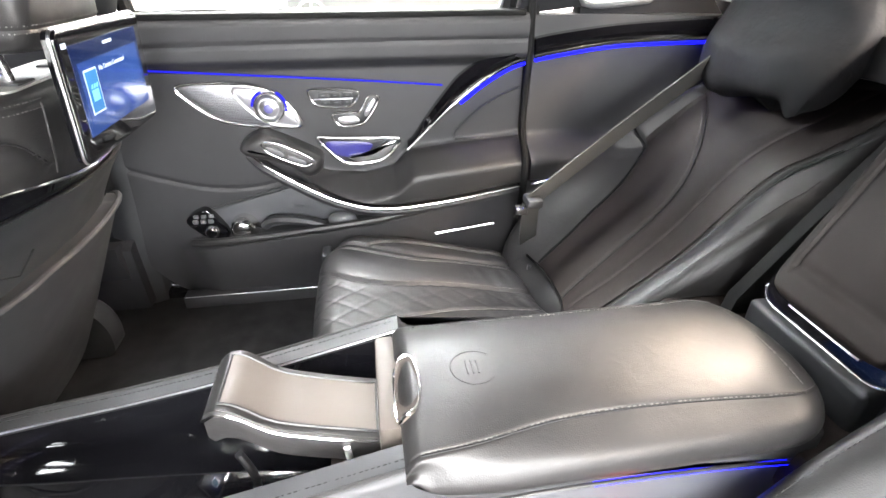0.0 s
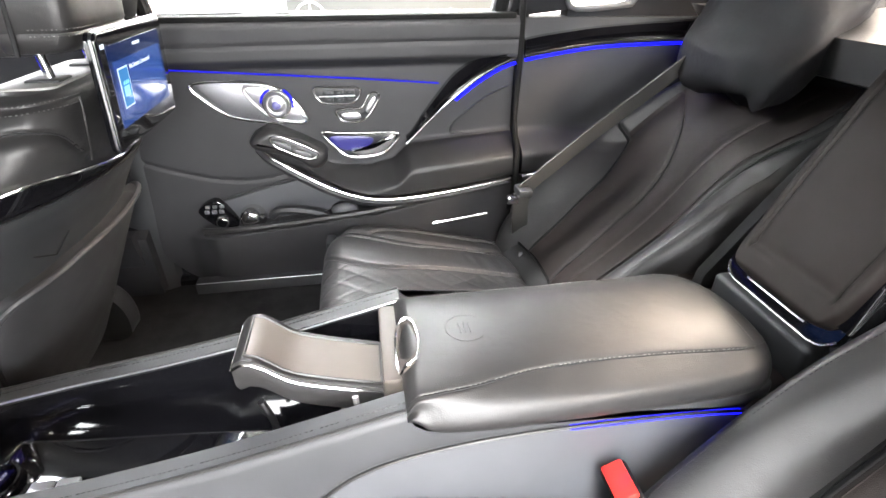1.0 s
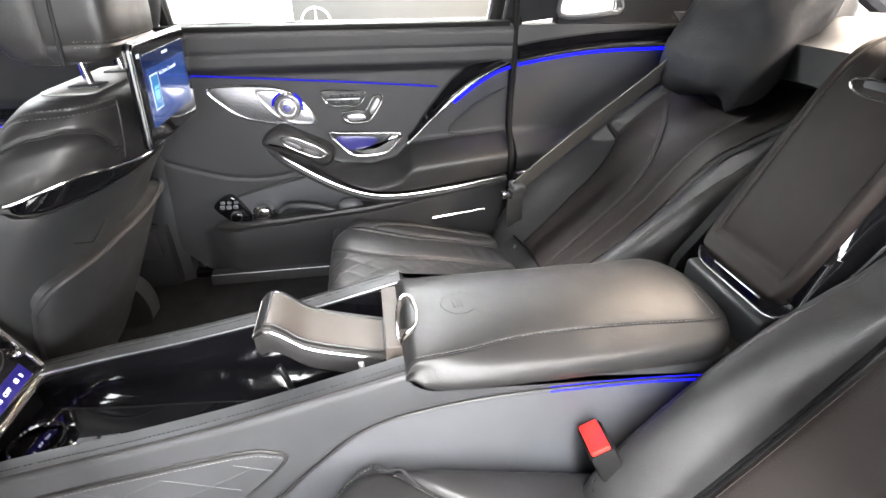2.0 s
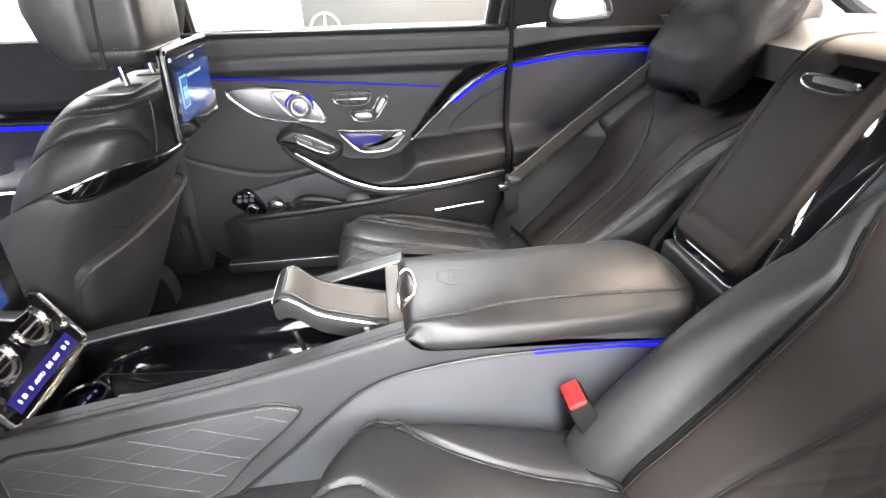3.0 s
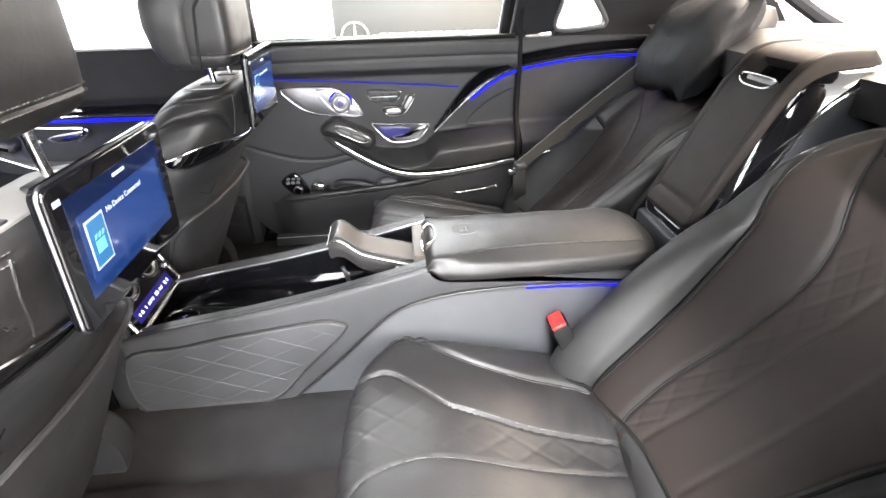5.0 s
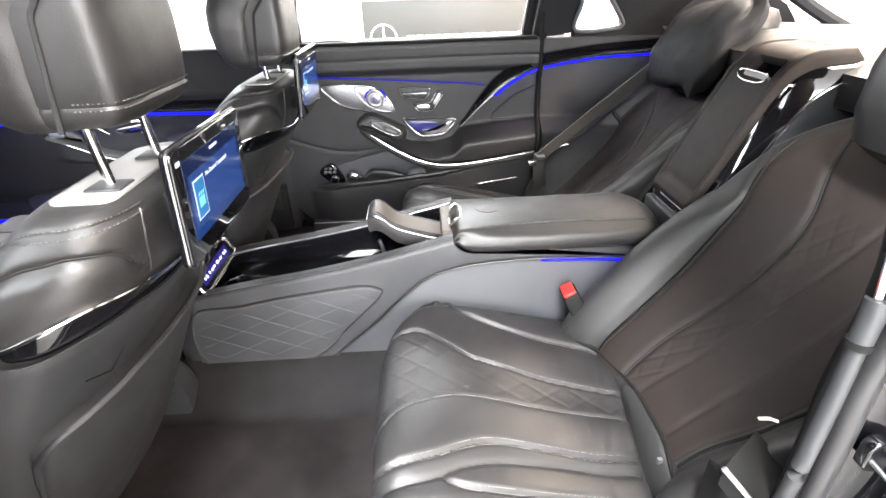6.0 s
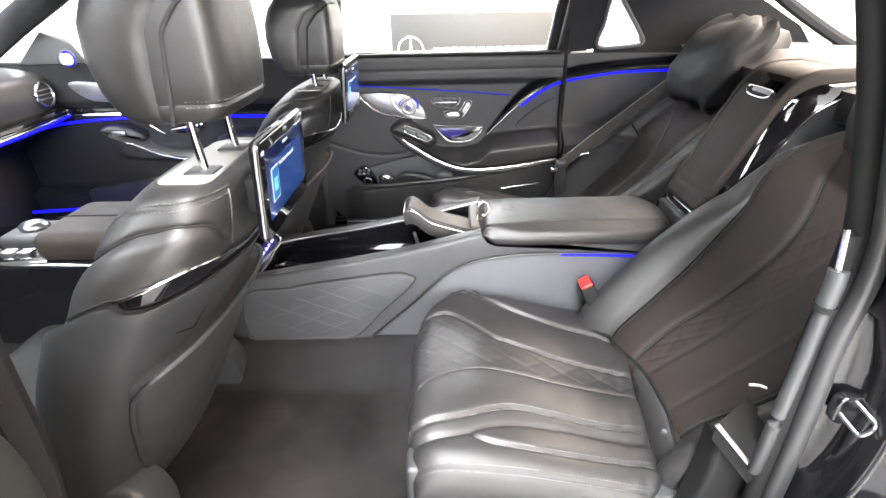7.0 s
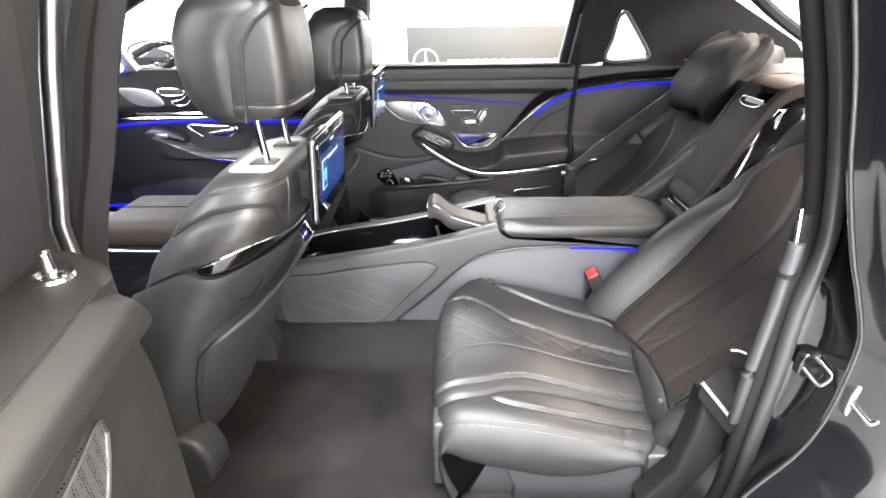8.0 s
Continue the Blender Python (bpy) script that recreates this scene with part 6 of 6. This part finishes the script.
part("tweeter_glow", tube([(-1.42 + 0.024 * math.cos(a), 0.686, 1.05 + 0.024 * math.sin(a)) for a in [2 * math.pi * k / 24 for k in range(24)]], 0.003, 6, True, up=(0, 1, 0)), BLUE_DIM, fdoor)
part("mirror_triangle", prism([(-1.62, 1.03), (-1.36, 1.03), (-1.40, 1.10), (-1.50, 1.14)], "y", 0.74, 0.70, 0.006), SLATE, fdoor)
mirror = part("mirror_arm", box(-1.46, -1.36, 0.78, 0.96, 1.0, 1.04, 0.01), PAINT, fdoor, "black door mirror")
mo = rounded([(-1.53, 1.10), (-1.42, 1.135), (-1.32, 1.115), (-1.31, 1.05), (-1.38, 1.01), (-1.50, 1.015)], 6)
part("mirror_housing", prism(mo, "y", 1.02, 0.945, 0.004), PAINT, mirror)
part("mirror_glass", prism([((a + 1.42) * 0.9 - 1.42, (b - 1.07) * 0.88 + 1.07) for a, b in mo], "y", 0.95, 0.941, 0.001), mat("mirror_glass", (0.85, 0.87, 0.88), 0.02, 1.0, vary=0), mirror)
dash = thing("dashboard", (-1.6, 0.0, 0.7), "black leather dashboard with round chrome air vents", "dashboard")


def dash_fn(u, v):
    y = -0.74 + 1.46 * u
    p = catmull([(-1.78, 0, 0.60), (-1.66, 0, 0.73), (-1.52, 0, 0.82), (-1.465, 0, 0.87), (-1.455, 0, 0.95), (-1.50, 0, 1.01), (-1.75, 0, 1.03)], 6)
    t = v * (len(p) - 1)
    i = min(int(t), len(p) - 2)
    q_ = p[i].lerp(p[i + 1], t - i)
    return (q_.x - 0.115 + 0.06 * abs(y), y, q_.z)


part("dash_pad", solid(dash_fn, 40, 40, (-0.10, 0, -0.05)), SLATE, dash)
SWEEP = catmull([(-1.56, -0.30, 0.835), (-1.575, 0.0, 0.830), (-1.55, 0.30, 0.833), (-1.53, 0.55, 0.845), (-1.515, 0.70, 0.862)], 8)
part("gloss_trim", tube([p + Vector((0.0, 0, 0.012)) for p in SWEEP], 0.024, 10, flat=0.6), GLOSS, dash, "piano black dashboard trim")
part("chrome_line", tube([p + Vector((0.022, 0, -0.004)) for p in SWEEP], 0.004, 6), CHROME, dash)
part("light_strip", tube([p + Vector((0.018, 0, -0.014)) for p in SWEEP], 0.005, 6), BLUE, dash, "glowing blue ambient light strip")
for yv in (0.655, 0.10, -0.05):
    cvt = Vector((-1.562 + 0.06 * abs(yv), yv, 0.935))
    part("vent_ring", tube([cvt + Vector((0.0, 0.042 * math.cos(a), 0.042 * math.sin(a))) for a in [2 * math.pi * k / 28 for k in range(28)]], 0.006, 8, True, up=(1, 0, 0)), CHROME, dash)
    for j in (-0.016, 0, 0.016):
        part("vane", box(cvt.x - 0.01, cvt.x + 0.003, yv - 0.038, yv + 0.038, cvt.z + j - 0.002, cvt.z + j + 0.002, 0.001), SATIN, dash)
fcon = thing("front_console", (-1.05, 0, 0.4), "front centre console with leather armrest and metal switches", "console")
part("console_body", box(-1.50, -0.66, -0.125, 0.125, 0.34, 0.66, 0.02, 3), GLOSS, fcon)
part("armrest", box(-1.10, -0.70, -0.12, 0.12, 0.655, 0.735, 0.03, 4), LEATHER_IN, fcon, "brown-black leather armrest lid")
part("armrest_seam", tube([(-1.095, -0.004, 0.731), (-1.06, -0.004, 0.7362), (-0.74, -0.004, 0.7362), (-0.705, -0.004, 0.731)], 0.002, 6), MATT, fcon)
part("controller", ball((-1.20, 0.03, 0.695), 0.032, 16, (1.2, 1, 0.5)), DULL, fcon)
for k in range(4):
    part("switch", box(-1.31 + 0.045 * k, -1.275 + 0.045 * k, -0.085, -0.055, 0.658, 0.672, 0.004), SATIN, fcon)
part("palm_rest", box(-1.26, -1.13, -0.035, 0.085, 0.655, 0.69, 0.012, 3), PLASTIC, fcon)
part("light_strip", tube([(-1.45, 0.128, 0.57), (-0.75, 0.128, 0.60)], 0.005, 6), BLUE, fcon)

# ---- camera side: pillar and open rear door ----
bp_pts = [(-0.72, -0.745, 0.40), (-0.66, -0.75, 0.70), (-0.64, -0.75, 0.944), (-0.585, -0.735, 1.12), (-0.54, -0.72, 1.262), (-0.49, -0.66, 1.42)]
part("b_pillar", tube(catmull(bp_pts, 6), 0.055, 12, flat=0.6, up=(0, 1, 0)), HEADLINER, car)
part("door_seal", tube([p + Vector((0.035, -0.035, 0)) for p in catmull(bp_pts, 6)], 0.013, 8), RUBBER, car)
odoor = thing("open_rear_door", (-0.62, -0.8, 0.36), "opened rear door with grey-black lining and lock pin", "car door", "car doors")
HINGE, SWING = Vector((-0.54, -0.93, 0.0)), Vector((0.226, -0.974, 0.0)).normalized()
NRM = Vector((-SWING.y, SWING.x, 0.0))


def dpt(d, z, o=0.0):
    p = HINGE + SWING * d + NRM * o
    return Vector((p.x, p.y, z))


END_D = smooth_table([(0.37, -0.010), (0.63, -0.020), (0.80, -0.030), (0.88, -0.032), (0.93, -0.022), (0.97, -0.008), (1.0, 0.012), (1.015, 0.028), (1.03, 0.055)])


def olin(u, v):
    z = 0.375 + 0.655 * v
    d0 = interp(END_D, z)
    d = d0 + (0.91 - d0) * u ** 1.3
    roll = step(0.035, 0.0, d - d0)
    crease = 0.962 + 0.02 * step(0.0, 0.25, d)
    o = 0.096 + 0.026 * step(crease - 0.014, crease + 0.012, z) - 0.020 * step(1.0, 1.03, z) ** 2 + 0.05 * step(0.76, 0.70, z) * step(0.62, 0.66, z) * step(0.2, 0.4, d)
    return dpt(d, z, o - 0.026 * roll ** 2)


part("door_lining", solid(olin, 90, 110, NRM * -0.10), DOORSKIN, odoor)
part("door_shell", from_rings([[dpt(-0.02, z, 0.01), dpt(0.93, z, 0.01), dpt(0.93, z, -0.09), dpt(-0.02, z, -0.09)] for z in (0.30, 0.6, 1.03)]), PAINT, odoor)
part("pin_ring", tube([dpt(0.03 + 0.014 * math.cos(a), 1.034, 0.055 + 0.014 * math.sin(a)) for a in [2 * math.pi * k / 24 for k in range(24)]], 0.005, 8, True), CHROME, odoor)
part("lock_pin", cyl(dpt(0.03, 1.02, 0.055), dpt(0.03, 1.062, 0.055), 0.0065, 0.0055, 12, 0.002), CHROME, odoor, "chrome lock pin")
TOP_D = smooth_table([(-0.03, -0.045), (0.03, -0.040), (0.06, -0.020), (0.09, 0.005), (0.108, 0.042)])


def top_cap(u, v):
    o = 0.102 - 0.125 * v
    d0 = interp(TOP_D, o)
    d = d0 + (0.91 - d0) * u ** 1.3
    return dpt(d, 1.030 + 0.005 * math.sin(math.pi * min(1, v * 1.2)) - 0.004 * step(0.03, 0.0, d - d0), o)


part("belt_cap", solid(top_cap, 60, 20, (0, 0, -0.03)), DOORSKIN, odoor, "soft door top")
fr_ = [[dpt(d0, z, o + 0.02), dpt(d1, z, o + 0.02), dpt(d1, z, o - 0.03), dpt(d0, z, o - 0.03)] for z, d0, d1, o in ((1.02, -0.03, 0.10, 0.0), (1.2, -0.02, 0.09, 0.045), (1.40, 0.03, 0.12, 0.11), (1.47, 0.10, 0.25, 0.14))]
part("window_frame", from_rings(fr_), HEADLINER, odoor, "broad dark window frame")
part("window_blind", from_rings([[dpt(0.08, z, o), dpt(0.85, z, o), dpt(0.85, z, o - 0.006), dpt(0.08, z, o - 0.006)] for z, o in ((1.02, 0.0), (1.2, 0.045), (1.42, 0.115))]), HEADLINER, odoor, "dark fabric window blind")
part("hinge_cover", from_rings([[dpt(-0.02, z, o + 0.01), dpt(-0.11, z, o - 0.01), dpt(-0.12, z, o - 0.05), dpt(-0.02, z, o - 0.04)] for z, o in ((0.35, 0.0), (1.03, 0.0), (1.2, 0.045), (1.42, 0.12))]), HEADLINER, odoor)
part("frame_edge", tube([dpt(-0.125, z, o - 0.006) for z, o in ((0.95, 0.0), (1.03, 0.0), (1.2, 0.045), (1.42, 0.115))], 0.010, 10, up=(0, 1, 0)), DULL, odoor, "satin metal frame edge")
sp_ = [dpt(d, z, 0.1015) for d, z in ((0.12, 0.938), (0.20, 0.936), (0.40, 0.925), (0.41, 0.83), (0.26, 0.82), (0.165, 0.87))]
part("speaker_grille", from_rings([catmull([p - NRM * 0.01 for p in sp_], 4, True), catmull(sp_, 4, True)]), PERF, odoor)
part("grille_rim", tube(catmull(sp_, 4, True), 0.0022, 6, True), DULL, odoor)
part("top_seam", tube([dpt(0.05 + 0.84 * k / 20, 1.0305, 0.101) for k in range(21)], 0.0016, 6), MATT, odoor)

# belt guide and trim beside the near seat
nb = thing("belt_guide", (0.34, -0.70, 0.7), "metal-edged belt guide beside the rear seat", "belt guide")
part("guide_bar", tube([(0.332, -0.742, 0.963), (0.323, -0.743, 1.018)], 0.0034, 8), CHROME, nb)
part("guide_slot", box(0.330, 0.346, -0.741, -0.727, 0.966, 1.008, 0.003), RUBBER, nb)
part("guide_body", tube(catmull([(0.334, -0.740, 0.968), (0.333, -0.742, 0.95), (0.330, -0.744, 0.925)], 5), 0.0100, 12), PLASTIC, nb)
part("guide_sleeve", tube(catmull([(0.330, -0.744, 0.922), (0.324, -0.750, 0.85), (0.316, -0.756, 0.774), (0.320, -0.750, 0.71), (0.329, -0.738, 0.655)], 5), 0.0082, 12), PLASTIC, nb, "smooth grey gas strut sleeve")
part("guide_collar", tube([(0.3305, -0.744, 0.927), (0.330, -0.744, 0.920)], 0.0118, 12), RUBBER, nb)
part("side_cover", prism([(0.235, 0.40), (0.290, 0.486), (0.300, 0.585), (0.302, 0.660), (0.364, 0.610), (0.368, 0.544), (0.309, 0.40)], "y", -0.655, -0.698, 0.010, 4), RUBBER, nb, "smooth dark side cover")
plate_a, plate_b, plate_v = Vector((0.292, -0.693, 0.692)), Vector((0.333, -0.733, 0.648)), Vector((0.075, 0.055, -0.004))
part("cover_top", from_rings([[q_ - Vector((0, 0, 0.03)) for q_ in (plate_a, plate_b, plate_b + plate_v, plate_a + plate_v)], [plate_a, plate_b, plate_b + plate_v, plate_a + plate_v]]), RUBBER, nb)
part("edge_plate", tube([plate_a, plate_b], 0.0036, 8), SATIN, nb, "bright metal edge plate")
part("pull_tab", ribbon([(0.352, -0.65, 0.724), (0.366, -0.65, 0.723), (0.378, -0.652, 0.719)], (0, 1, 0.5), 0.002, 0.001), DULL, nb)
